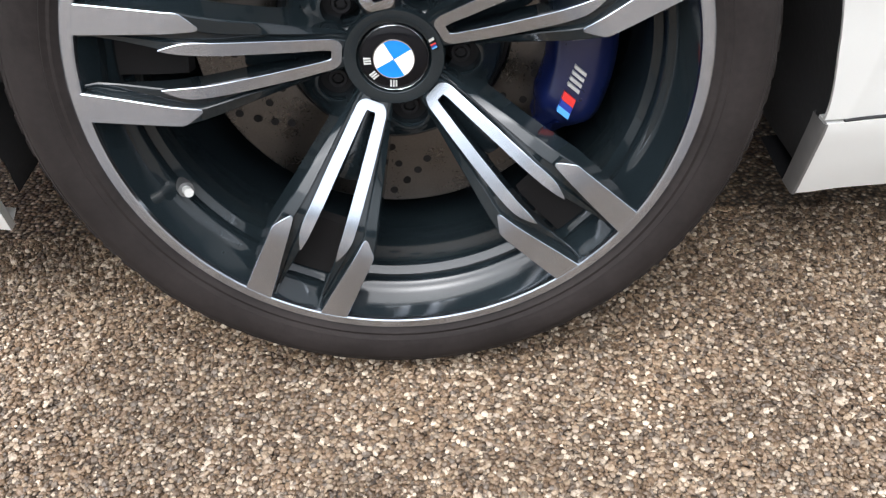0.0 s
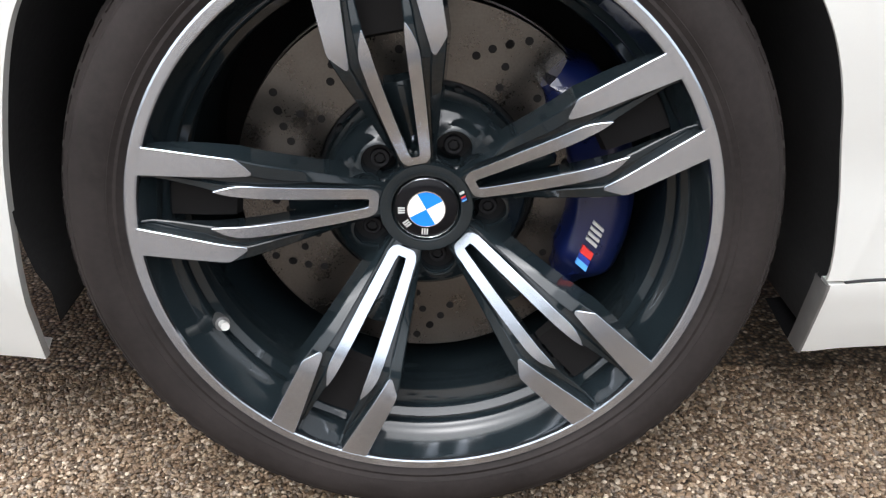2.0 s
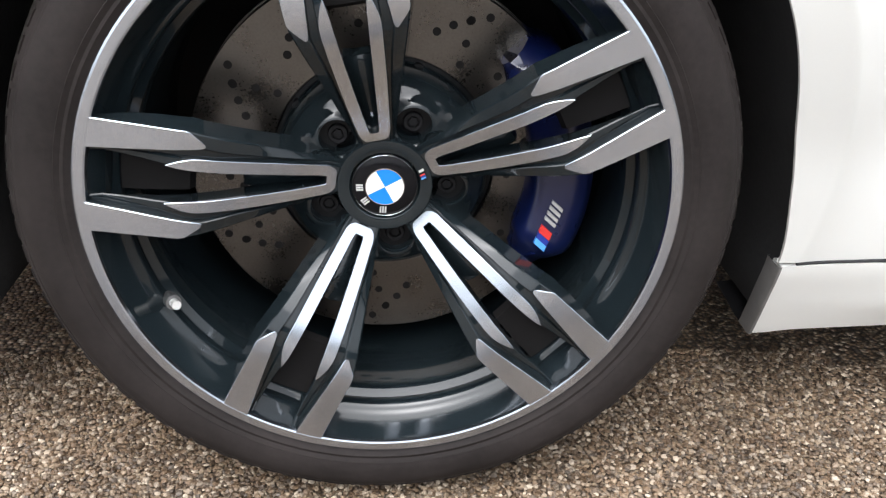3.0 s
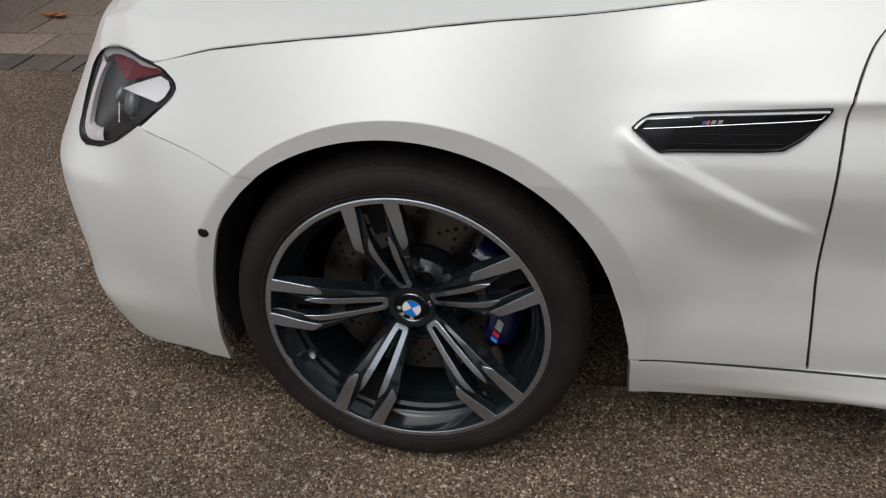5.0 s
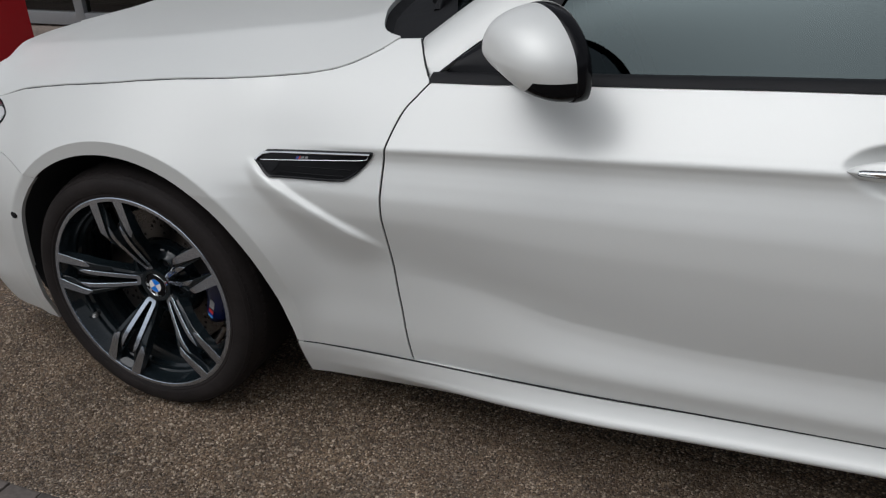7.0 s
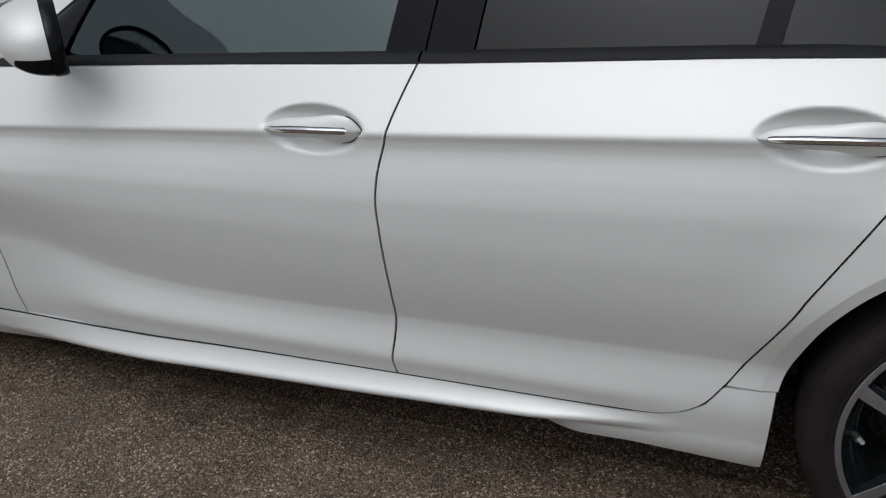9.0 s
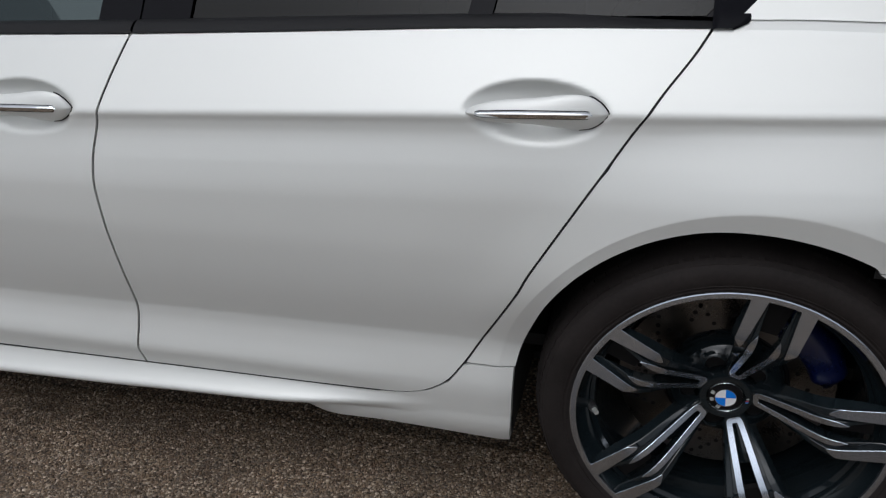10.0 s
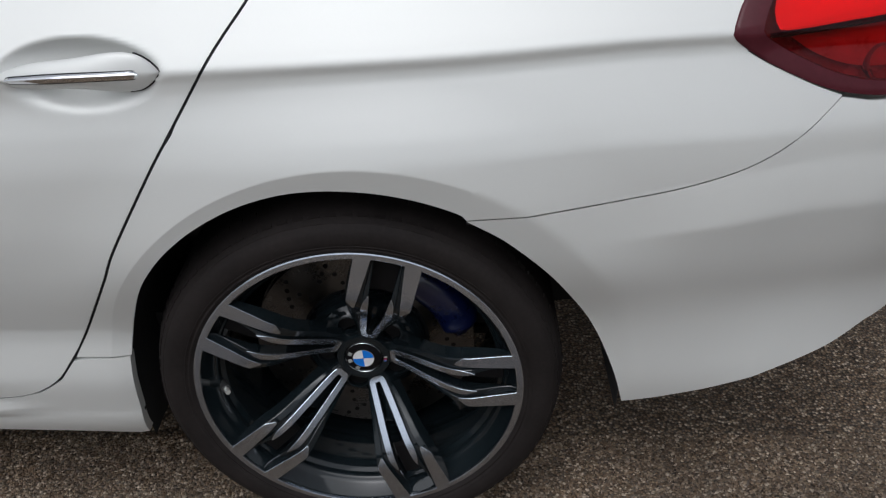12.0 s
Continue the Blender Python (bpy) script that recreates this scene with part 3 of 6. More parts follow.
part("sill_underside", bm, BLACK_MATT, sill)
# grey strip laid over the sill's front end
bm = bmesh.new()
grid(bm, [[(x + dx, sill_depth(x, z) + dy, z) for dx, dy in ((.0012, -.0004), (-.0012, -.0004), (-.0030, .0020), (-.0030, .0280), (.001, .0300))] for x, z in spline([(.4178, .138), (.4150, .190), (.4134, .2470)], 16)])
part("sill_edging", bm, GREY_STRIP, sill, "grey strip laid over the front end", 40)


# nose and tail wrap round to the car's middle
class Wrap:
    """A bumper's surface: q runs along the side to x0 and then round the corner to the middle line."""
    def __init__(self, x0, plan, level, setback):
        self.x0, self.level, self.setback = x0, level, setback
        self.sign = -1 if plan[-1][0] < x0 else 1
        self.pts = spline([(x0, body(x0, level)), *plan], 80)
        self.s = np.r_[0, np.cumsum(np.linalg.norm(np.diff(self.pts, axis=0), axis=1))]
        self.end = x0 + self.sign * self.s[-1]

    def __call__(self, q, z, deep=0.0):
        d = (q - self.x0) * self.sign
        if d <= 0:
            return (q, body(q, z) + deep, z)
        d = min(d, self.s[-1])
        x, y = np.interp(d, self.s, self.pts[:, 0]), np.interp(d, self.s, self.pts[:, 1])
        e = 0.02
        lo, hi = max(0.0, d - e), min(self.s[-1], d + e)
        tx = np.interp(hi, self.s, self.pts[:, 0]) - np.interp(lo, self.s, self.pts[:, 0])
        ty = np.interp(hi, self.s, self.pts[:, 1]) - np.interp(lo, self.s, self.pts[:, 1])
        n = math.hypot(tx, ty) or 1.0
        off = body(self.x0, z) - body(self.x0, self.level) + curve(self.setback, z) * ease(0, .22, d) + deep
        k = ease(0, .2, d)
        return (x - self.sign * k * abs(ty) / n * off, y + ((1 - k) + k * abs(tx) / n) * off, z)

    def q(self, x):
        if (x - self.x0) * self.sign <= 0:
            return x
        return self.x0 + self.sign * float(np.interp(x * self.sign, self.pts[:, 0] * self.sign, self.s))


NOSE = Wrap(-.47, [(-.56, .050), (-.64, .084), (-.70, .118), (-.755, .185), (-.81, .305), (-.855, .52), (-.87, YC)], .55,
            [(.12, -.030), (.15, -.033), (.25, -.034), (.33, -.022), (.42, -.016), (.5, -.014), (.555, -.0135), (.568, -.0105), (.585, -.003), (.64, .016), (.68, .028), (.72, .030), (.76, .029), (.80, .027), (.85, .038)])
TAIL = Wrap(3.62, [(3.75, .025), (3.86, .075), (3.95, .16), (4.02, .32), (4.06, .58), (4.07, YC)], .55, [(.2, 0), (1.0, 0)])


def wrap_panel(name, wrap, sheets, near_deep=0.012):
    """A bumper: from the wheel arch round to the far arch, in one mesh of one or two sheets."""
    bm = bmesh.new()
    for k, rows in enumerate(sheets):
        full = []
        for row in rows:
            half = [wrap(q, z) for q, z in row]
            full.append(half + [(x, 2 * YC - y, z) for x, y, z in half[-2::-1]])
        grid(bm, full)
        near, far = [r[0] for r in full], [r[-1] for r in full]
        grid(bm, [near, [(x, y + near_deep, z) for x, y, z in near]])
        grid(bm, [far, [(x, y - near_deep, z) for x, y, z in far]])
        for i, dz, deep in [(0, .012, .03)] * (k == 0) + [(-1, -.003, .014)] * (k == len(sheets) - 1):
            fold = [wrap(q, z + dz, deep) for q, z in rows[i]]
            grid(bm, [full[i], fold + [(x, 2 * YC - y, z) for x, y, z in fold[-2::-1]]])
    bmesh.ops.remove_doubles(bm, verts=bm.verts, dist=0.0003)
    return link(name, bm, PAINT, car, "", 50)


QF, QR = NOSE.end, TAIL.end
LAMP_Q = [(-.724, .768), (-.660, .788), (-.560, .796), (-.458, .789), (-.427, .778), (-.409, .764), (-.409, .753), (-.428, .733), (-.491, .692), (-.573, .645), (-.624, .625), (-.676, .619), (-.701, .628), (-.715, .648), (-.728, .699), (-.736, .735), (-.738, .754)]
NOSE_TOP = [tuple(p) for p in spline([(-.728, .772), (-.742, .789), (-.768, .806), (-.82, .823), (-.95, .836), (QF, .81)], 60)]
ARCH_F = [(-.416, .147), (-.410, .19), (-.401, .25), (-.391, .312), (-.371, .414), (-.332, .530), (-.282, .599), (SEAM_A[0], SEAM_A[1] - S)]
lower = blend(runs([[(-.416, .147), (-.50, .142)], [(-.50, .142), (-.60, .139), (-.72, .144)], [(-.72, .144), (-1.0, .165), (QF, .18)]], (30, 40, 70)),
              runs([shift(SEAM_F, 0, -S), [(-.486, .6854), (-.491, .690), (-.573, .643), (-.624, .623), (-.676, .617), (-.704, .626)], [(-.704, .626), (-.9, .635), (QF, .635)]], (30, 40, 70)),
              even(spline(ARCH_F, 56), 56), even([(QF, .18), (QF, .635)], 56))
upper = blend(even([(-.704, .626), (-.9, .635), (QF, .635)], 70), even(NOSE_TOP, 70),
              even([(-.704, .626), (-.719, .648), (-.732, .699), (-.740, .737), (-.743, .756), (-.728, .772)], 24), even([(QF, .635), (QF, .81)], 24))
front_bumper = wrap_panel("front_bumper", NOSE, [lower, upper])
rear_bumper = wrap_panel("rear_bumper", TAIL, [coons(
    [(3.407, .274), (3.46, .284), (3.54, .306), (3.656, .346), (3.76, .383), (3.82, .41), (4.0, .45), (QR, .45)],
    [*shift(SEAM_R, 0, -S), (3.70, .826), (3.79, .827), (3.88, .832), (4.1, .83), (QR, .83)],
    spline([(3.407, .274), (3.387, .343), (3.353, .427), (3.316, .496), (3.263, .574), (3.197, .639), (3.140, .675)], 56), [(QR, .45), (QR, .83)], 150, 60)])

# parking sensor in the front bumper
bm = bmesh.new()
lathe(bm, [(.0001, -.0015), (.006, -.0015), (.0075, 0), (.0095, 0), (.0105, .0015), (.0105, .004)], 20, (-.362, body(-.362, .52) - .001, .52))
part("parking_sensor", bm, BLACK_MATT, front_bumper, "round black parking sensor")

# hood: from the bumper's upper edge back to the windscreen, over the lamps and between the fenders
NOSE_LINE = [NOSE(q, z + .0022, .001) for q, z in even(NOSE_TOP, 60)]
HE = spline([NOSE_LINE[0], *[NOSE(q, z, .001) for q, z in ((-.660, .792), (-.560, .7995))], *[(x, body(x, z) + .0048, z + .0022) for x, z in HOOD_EDGE]], 70)
rows = []
xm, zm = NOSE_LINE[-1][0], NOSE_LINE[-1][2]
for i, (x, y, z) in enumerate(HE):
    u = i / 70
    xc = xm + (.52 - xm) * u ** 1.05
    zc = curve([(xm, zm), (xm + .05, zm + .022), (-.70, .860), (-.5, .893), (-.1, .946), (.2, .981), (.52, 1.012)], xc)
    wc = .30 - .13 * u
    row = []
    for j in range(61):
        w = j / 60
        s = curve([(0, 0), (wc * .3, .27), (wc * .7, .60), (wc * .95, .795), (wc, .825), (wc * 1.06, .84), (.6, .95), (1, 1)], w)
        bow = 1 - (1 - w) ** 2.0
        row.append(np.array((x + (xc - x) * bow - .045 * (1 - math.exp(-w / .022)) * (1 - w) * u ** 14, y + (YC - y) * w, z + (zc - z) * s)))
    rows.append(row)
lead = [np.array(p) - q for p, q in zip(NOSE_LINE, rows[0])]
rows = [[p + d * (1 - i / 70) ** 5 for p, d in zip(r, lead)] for i, r in enumerate(rows)]
rows = [[tuple(p) for p in r] + [(a, 2 * YC - b, c) for a, b, c in r[-2::-1]] for r in rows]
bm = bmesh.new()
grid(bm, rows)
for k in (0, -1):
    edge = [r[k] for r in rows]
    grid(bm, [edge, [(x, y, z - .02) for x, y, z in edge]])
fold = [NOSE(q, z - .012, .022) for q, z in even(NOSE_TOP, 60)]
grid(bm, [rows[0], fold + [(x, 2 * YC - y, z) for x, y, z in fold[-2::-1]]])
grid(bm, [rows[-1], [(x, y, z - .03) for x, y, z in rows[-1]]])
hood = part("hood", bm, PAINT, car, "", 50)
# black tube put in as the shade inside the hood's shut line
bm = bmesh.new()
tube(bm, spline([(x, body(x, z) + .0052, z - .0045) for x, z in HOOD_EDGE[:-1]], 60), .0042, 8)
hood_seal = part("hood_seal", bm, BLACK_LINER, car, "black strip along the hood, standing in for shade in the gap")
HOOD_BACK = rows[-1]

# greenhouse: lower edge of the roof rail, and its upper edge towards the roof
RAIL_LOW = [(.766, .128, .905), (.85, .168, .969), (.93, .196, 1.022), (1.0, .212, 1.065), (1.25, .272, 1.20), (1.5, .322, 1.29), (1.8, .352, 1.345), (2.3, .360, 1.357), (2.75, .340, 1.315), (3.0, .300, 1.24), (3.2, .24, 1.14), (3.33, .19, 1.06)]
RAIL_HIGH = [(.719, .218, .969), (.80, .268, 1.030), (.88, .288, 1.082), (1.0, .315, 1.142), (1.25, .372, 1.268), (1.5, .418, 1.345), (1.8, .440, 1.378), (2.3, .450, 1.392), (2.75, .440, 1.36), (3.0, .425, 1.30), (3.25, .40, 1.20), (3.5, .36, 1.08)]
low, high = spline(RAIL_LOW, 70), spline(RAIL_HIGH, 70)
bm = bmesh.new()
rows = []
for a, b in zip(low, high):
    m = (a + b) / 2 + np.array((-.004, -.016, .012))
    rows.append([a + np.array((.004, .02, -.006)), a, (a + m) / 2 + np.array((0, -.004, .001)), m, (b + m) / 2 + np.array((0, -.003, .003)), b, b + np.array((0, .02, -.012))])
grid(bm, rows)
rail = part("roof_pillar", bm, PAINT, car, "", 60)

# windscreen, roof, rear window and boot lid: one crowned sheet cut across
def crown_rows(u0, u1, n, bow0, bow1, lift=0.05, drop=0.0):
    pts = spline(RAIL_HIGH, 200)
    out = []
    for i in range(n + 1):
        u = u0 + (u1 - u0) * i / n
        k = u * 200
        a = pts[min(int(k), 199)] + (pts[min(int(k) + 1, 200)] - pts[min(int(k), 199)]) * (k - int(k))
        bow = bow0 + (bow1 - bow0) * i / n
        row = []
        for j in range(31):
            w = j / 30
            c = 1 - (1 - w) ** 2
            row.append((a[0] - bow * c, a[1] + .004 + (YC - a[1] - .004) * w, a[2] - drop + lift * c))
        out.append(row + [(x, 2 * YC - y, z) for x, y, z in row[-2::-1]])
    return out


def sheet(name, rows, material, parent, label="", thick=0.006):
    """A crowned sheet; painted ones get a folded rim."""
    bm = bmesh.new()
    grid(bm, rows)
    bm.normal_update()
    if sum(f.normal.z for f in bm.faces) < 0:
        bmesh.ops.reverse_faces(bm, faces=bm.faces)
    if material is PAINT:
        ring = rows[0] + [r[-1] for r in rows[1:-1]] + rows[-1][::-1] + [r[0] for r in rows[-2:0:-1]]
        grid(bm, [ring, [(x, y, z - thick) for x, y, z in ring]], True)
    return part(name, bm, material, parent, label, 50)


windscreen = sheet("windscreen", crown_rows(.03, .33, 24, .14, .10, .035, .008), TINTED, car, "dark tinted windscreen")
roof = sheet("roof", crown_rows(.335, .73, 30, .10, -.05, .03), PAINT, car)
rear_window = sheet("rear_window", crown_rows(.735, .985, 20, -.05, -.10, .03, .006), PRIVACY, car, "dark tinted rear window")
boot = [[(x, y, z) for x, y, z in crown_rows(.99, 1.0, 1, -.10, -.10, .02)[-1]]]
for x, dz, dy in ((3.62, -.055, -.10), (3.75, -.085, -.16), (3.88, -.10, -.15), (3.97, -.09, -.06), (4.02, -.13, .0), (4.03, -.22, .03), (4.05, -.27, .05)):
    w0 = .36 + dy
    boot.append([(x + .06 * (1 - abs(2 * j / 60 - 1) ** 2.5), w0 + (2 * YC - 2 * w0) * j / 60, 1.085 + dz + .02 * (1 - abs(2 * j / 60 - 1) ** 2)) for j in range(61)])
bm = bmesh.new()
grid(bm, boot)
boot_lid = part("boot_lid", bm, PAINT, car, "", 50)
# shoulder between the rear quarter, the pillar foot and the boot lid
bm = bmesh.new()
rows = []
for k in range(21):
    x = 2.87 + (3.55 - 2.87) * k / 20
    z = curve([(2.87, .995), (3.1, 1.002), (3.35, .99), (3.53, .964), (3.55, .962)], x)
    z = np.interp(x, [2.87, 3.0, 3.2, 3.35, 3.53], [.995, .999, .999, .990, .964]) - .003
    a = np.array((x, body(x, z + .003) - .0004, z + .002))
    b = np.array((x, curve([(2.87, .20), (3.1, .24), (3.33, .20), (3.55, .28)], x), curve([(2.87, 1.03), (3.1, 1.06), (3.33, 1.06), (3.55, 1.05)], x)))
    rows.append([a + (b - a) * t + np.array((0, 0, .02 * math.sin(math.pi * t))) for t in np.linspace(0, 1, 9)])
grid(bm, rows)
shoulder = part("rear_shoulder", bm, PAINT, car, "", 60)


def on_shoulder(x, t, lift):
    z = np.interp(x, [2.87, 3.0, 3.2, 3.35, 3.53], [.995, .999, .999, .990, .964])
    a = np.array((x, body(x, z) - lift, z - .001))
    b = np.array((x, curve([(2.87, .20), (3.1, .24), (3.33, .20), (3.55, .28)], x), curve([(2.87, 1.03), (3.1, 1.06), (3.33, 1.06), (3.55, 1.05)], x)))
    return a + (b - a) * t + np.array((0, 0, .02 * math.sin(math.pi * t) + lift))


# rounded black end of the window surround
bm = bmesh.new()
rows = []
for t in np.linspace(0, .6, 10):
    end = curve([(0, 2.900), (.04, 2.914), (.12, 2.926), (.25, 2.933), (.6, 2.940)], t)
    rows.append([on_shoulder(x, t, .0015 if i in (0, 9) else .0045) for i, x in enumerate(np.linspace(2.8695, end, 10))])
grid(bm, rows)
outward(bm)
corner_trim = part("window_end_trim", bm, PILLAR, car, "black rounded end of the window surround", 60)

# rear pillar: from the shoulder up to the roof rail
def rear_pillar():
    rows = []
    rl = spline(RAIL_LOW, 70)
    for k in range(17):
        u = k / 16
        xb, xt = 2.905 + (3.33 - 2.905) * u, 3.10 + (3.33 - 3.10) * u
        z = np.interp(xb, [2.87, 3.0, 3.2, 3.35], [.995, .999, .999, .990]) + .012
        a = np.array((xb, body(xb, z) + .002, z))
        c = np.array([np.interp(xt, rl[:, 0], rl[:, i]) for i in range(3)])
        rows.append([a + (c - a) * t + np.array((0, -.018 * math.sin(math.pi * t), .004 * math.sin(math.pi * t))) for t in np.linspace(0, 1, 11)])
    bm = bmesh.new()
    grid(bm, rows)
    outward(bm)
    return part("rear_pillar", bm, PAINT, car, "", 60)


c_pillar = rear_pillar()

# cowl with wiper
bm = bmesh.new()
front = [(x, y, z - .012) for x, y, z in HOOD_BACK]
back = crown_rows(.03, .33, 24, .14, .10, .035, .012)[0]
back = [tuple(p) for p in even(back, len(front) - 1)]
grid(bm, [front, [(x + .02, y, z - .012) for x, y, z in front], [((a + c) / 2, (b + d) / 2, (e + f) / 2 - .008) for (a, b, e), (c, d, f) in zip(front, back)], back])
cowl = part("cowl", bm, BLACK_MATT, car, "black plastic cowl under the windscreen")
bm = bmesh.new()
tube(bm, spline([(.70, .34, 1.0), (.70, .40, 1.035), (.72, .62, 1.075), (.75, .95, 1.10)], 20), lambda t: .009 - .004 * t, 8)
tube(bm, spline([(.685, .36, 1.018), (.70, .62, 1.062), (.72, .98, 1.085)], 20), .006, 6)
part("wiper", bm, BLACK_MATT, cowl)

# side windows
def rail_at(x):
    return np.array([np.interp(x, low[:, 0], low[:, k]) for k in range(3)])


BELT = [(.774, .918), (1.111, .936), (1.429, .952), (1.807, .969), (2.168, .985), (2.46, .998), (2.68, 1.006), (2.87, 1.012)]


def window(name, b0, b1, t0, t1, material, push, label=""):
    rows = []
    for i in range(25):
        u = i / 24
        xb, xt = b0 + (b1 - b0) * u, t0 + (t1 - t0) * u
        zb = curve(BELT, xb)
        a = np.array((xb, body(xb, zb) + .006 + push, zb - .004))
        c = rail_at(xt) + np.array((0, push + .004, 0))
        rows.append([a + (c - a) * t + np.array((0, -.012 * math.sin(math.pi * t), 0)) for t in np.linspace(0, 1, 13)])
    bm = bmesh.new()
    grid(bm, rows)
    outward(bm)
    return part(name, bm, material, car, label, 60)


side_parts = [corner_trim, c_pillar, hood_seal, fender, front_door, rear_door, quarter, sill, rail, shoulder]
side_parts.append(window("front_side_window", .96, 1.806, 1.05, 1.86, TINTED, .010, "dark tinted side window"))
side_parts.append(window("door_pillar", 1.806, 1.890, 1.86, 1.935, PILLAR, .004, "black gloss pillar between the doors"))
side_parts.append(window("door_pillar", 1.894, 1.990, 1.939, 2.035, PILLAR, .004, "black gloss pillar between the doors"))
side_parts.append(window("rear_side_window", 1.990, 2.49, 2.035, 2.56, PRIVACY, .010, "dark tinted side window"))
side_parts.append(window("window_divider", 2.49, 2.53, 2.56, 2.60, PILLAR, .004, "black gloss window divider"))
side_parts.append(window("quarter_window", 2.53, 2.86, 2.60, 3.05, PRIVACY, .010, "dark tinted quarter window"))
side_parts.append(window("window_corner_trim", .80, .96, .84, 1.05, BLACK_GLOSS, .002, "black gloss triangle at the mirror foot"))
side_parts.append(window("quarter_trim", 2.86, 2.905, 3.05, 3.10, PILLAR, .004, "black gloss trim behind the quarter window"))

# belt moulding along the doors
for name, x0, x1 in (("belt_moulding", .774, 1.886), ("belt_moulding", 1.891, 2.873)):
    rows = []
    for x in np.linspace(x0, x1, 50):
        z0, z1 = curve(WAIST, x) + .001, curve(BELT, x)
        y0, y1 = body(x, z0), body(x, z1)
        if x > 2.6:
            z1 = z1 - .012 * ease(2.6, 2.87, x)
        if x > 2.87:
            z1 = z1 + .022 * ease(2.87, 2.93, x)
            z0 = z0 + (z1 - z0) * ease(2.875, 2.94, x) ** 2 * .97
        rows.append([(x, y0 + .012, z0 - .002), (x, y0 - .002, z0), (x, (y0 + y1) / 2 - .006, z0 + (z1 - z0) * .4), (x, y1 - .003, z1 - .002), (x, y1 + .004, z1 + .001), (x, y1 + .02, z1)])
    bm = bmesh.new()
    grid(bm, rows)
    side_parts.append(part(name, bm, BLACK_MATT, car, "matt black window-line moulding", 60))

# a dark skin behind the shut lines, the doors' inner lining
bm = bmesh.new()
rows = []
for t in np.linspace(0, 1, 28):
    rows.append([(x, side(x, .20 + (top - .20) * t) + .058, .20 + (top - .20) * t) for x in np.linspace(.44, 2.52, 90) for top in (.85 + .07 * ease(.72, .90, x),)])
grid(bm, rows)
side_parts.append(part("inner_skin", bm, BLACK_LINER, car))
for xa, xb, za, zb in ((2.5, 3.62, .745, .985), (-.38, .76, .745, .80), (-.46, -.28, .64, .69), (3.14, 3.66, .65, .82)):
    bm = bmesh.new()
    grid(bm, [[(x, side(x, z) + (.042 if 2.4 < xa < 2.6 else .024), z) for x in np.linspace(xa, xb, 40)] for z in np.linspace(za, zb, 10)])
    side_parts.append(part("inner_skin", bm, BLACK_LINER, car))

# black tubes that stand in for the shade inside the doors' shut lines
for gap in (GAP_F, GAP_M, GAP_R):
    bm = bmesh.new()
    tube(bm, [(x, body(x, z) + .011, z) for x, z in gap[1:-1]], .0062, 8)
    side_parts.append(part("door_seal", bm, BLACK_LINER, car))

# dark line drawn as gap shade between doors and sill
bm = bmesh.new()
tube(bm, [(x, min(side(x, curve(SILL, x) + .003), sill_depth(x, curve(SILL, x) - .003)) + .0018, curve(SILL, x) - .0002) for x in np.linspace(.43, 2.33, 90)], .0021, 8)
tube(bm, [(x, body(x, z) + .0022, z) for x, z in spline([(2.325, .3048), (2.355, .3068), (2.383, .3105), (2.404, .316), (2.425, .3245), (2.447, .337), (2.468, .354)], 24)], .0021, 8)
side_parts.append(part("door_seal", bm, BLACK_LINER, car))

# dark line drawn as gap shade at the pillar's foot
bm = bmesh.new()
tube(bm, [(x, body(x, z) + .0004, z) for x, z in spline([(.727, .973), (.740, .953), (.752, .934), (.768, .913)], 16)], .0022, 8)
side_parts.append(part("pillar_seam", bm, BLACK_LINER, car))

# wheel arch liners
for cx, cz, r in ARCHES:
    bm = bmesh.new()
    ring = arc(0 if cx < 1 else 1, -16 if cx < 1 else -13, 192 if cx < 1 else 190, 48, .010)
    ring = [(ring[0][0] + .012, .155) if cx < 1 else (ring[0][0] + .006, .215)] + ring + [(ring[-1][0] - .004, .205) if cx < 1 else (ring[-1][0] - .012, .155)]
    grid(bm, [[(x, body(x, z) + .007 + .006 * ease(.29, .24, z) if k == 0 else y, z) for x, z in ring] for k, y in enumerate((0, .12, .40))])
    wall = [(x, .40, z) for x, z in ring]
    grid(bm, [wall, [(cx + (x - cx) * .02, .40, cz + (z - cz) * .02) for x, _, z in wall]], True)
    side_parts.append(part("wheel_arch_liner", bm, BLACK_LINER, car))

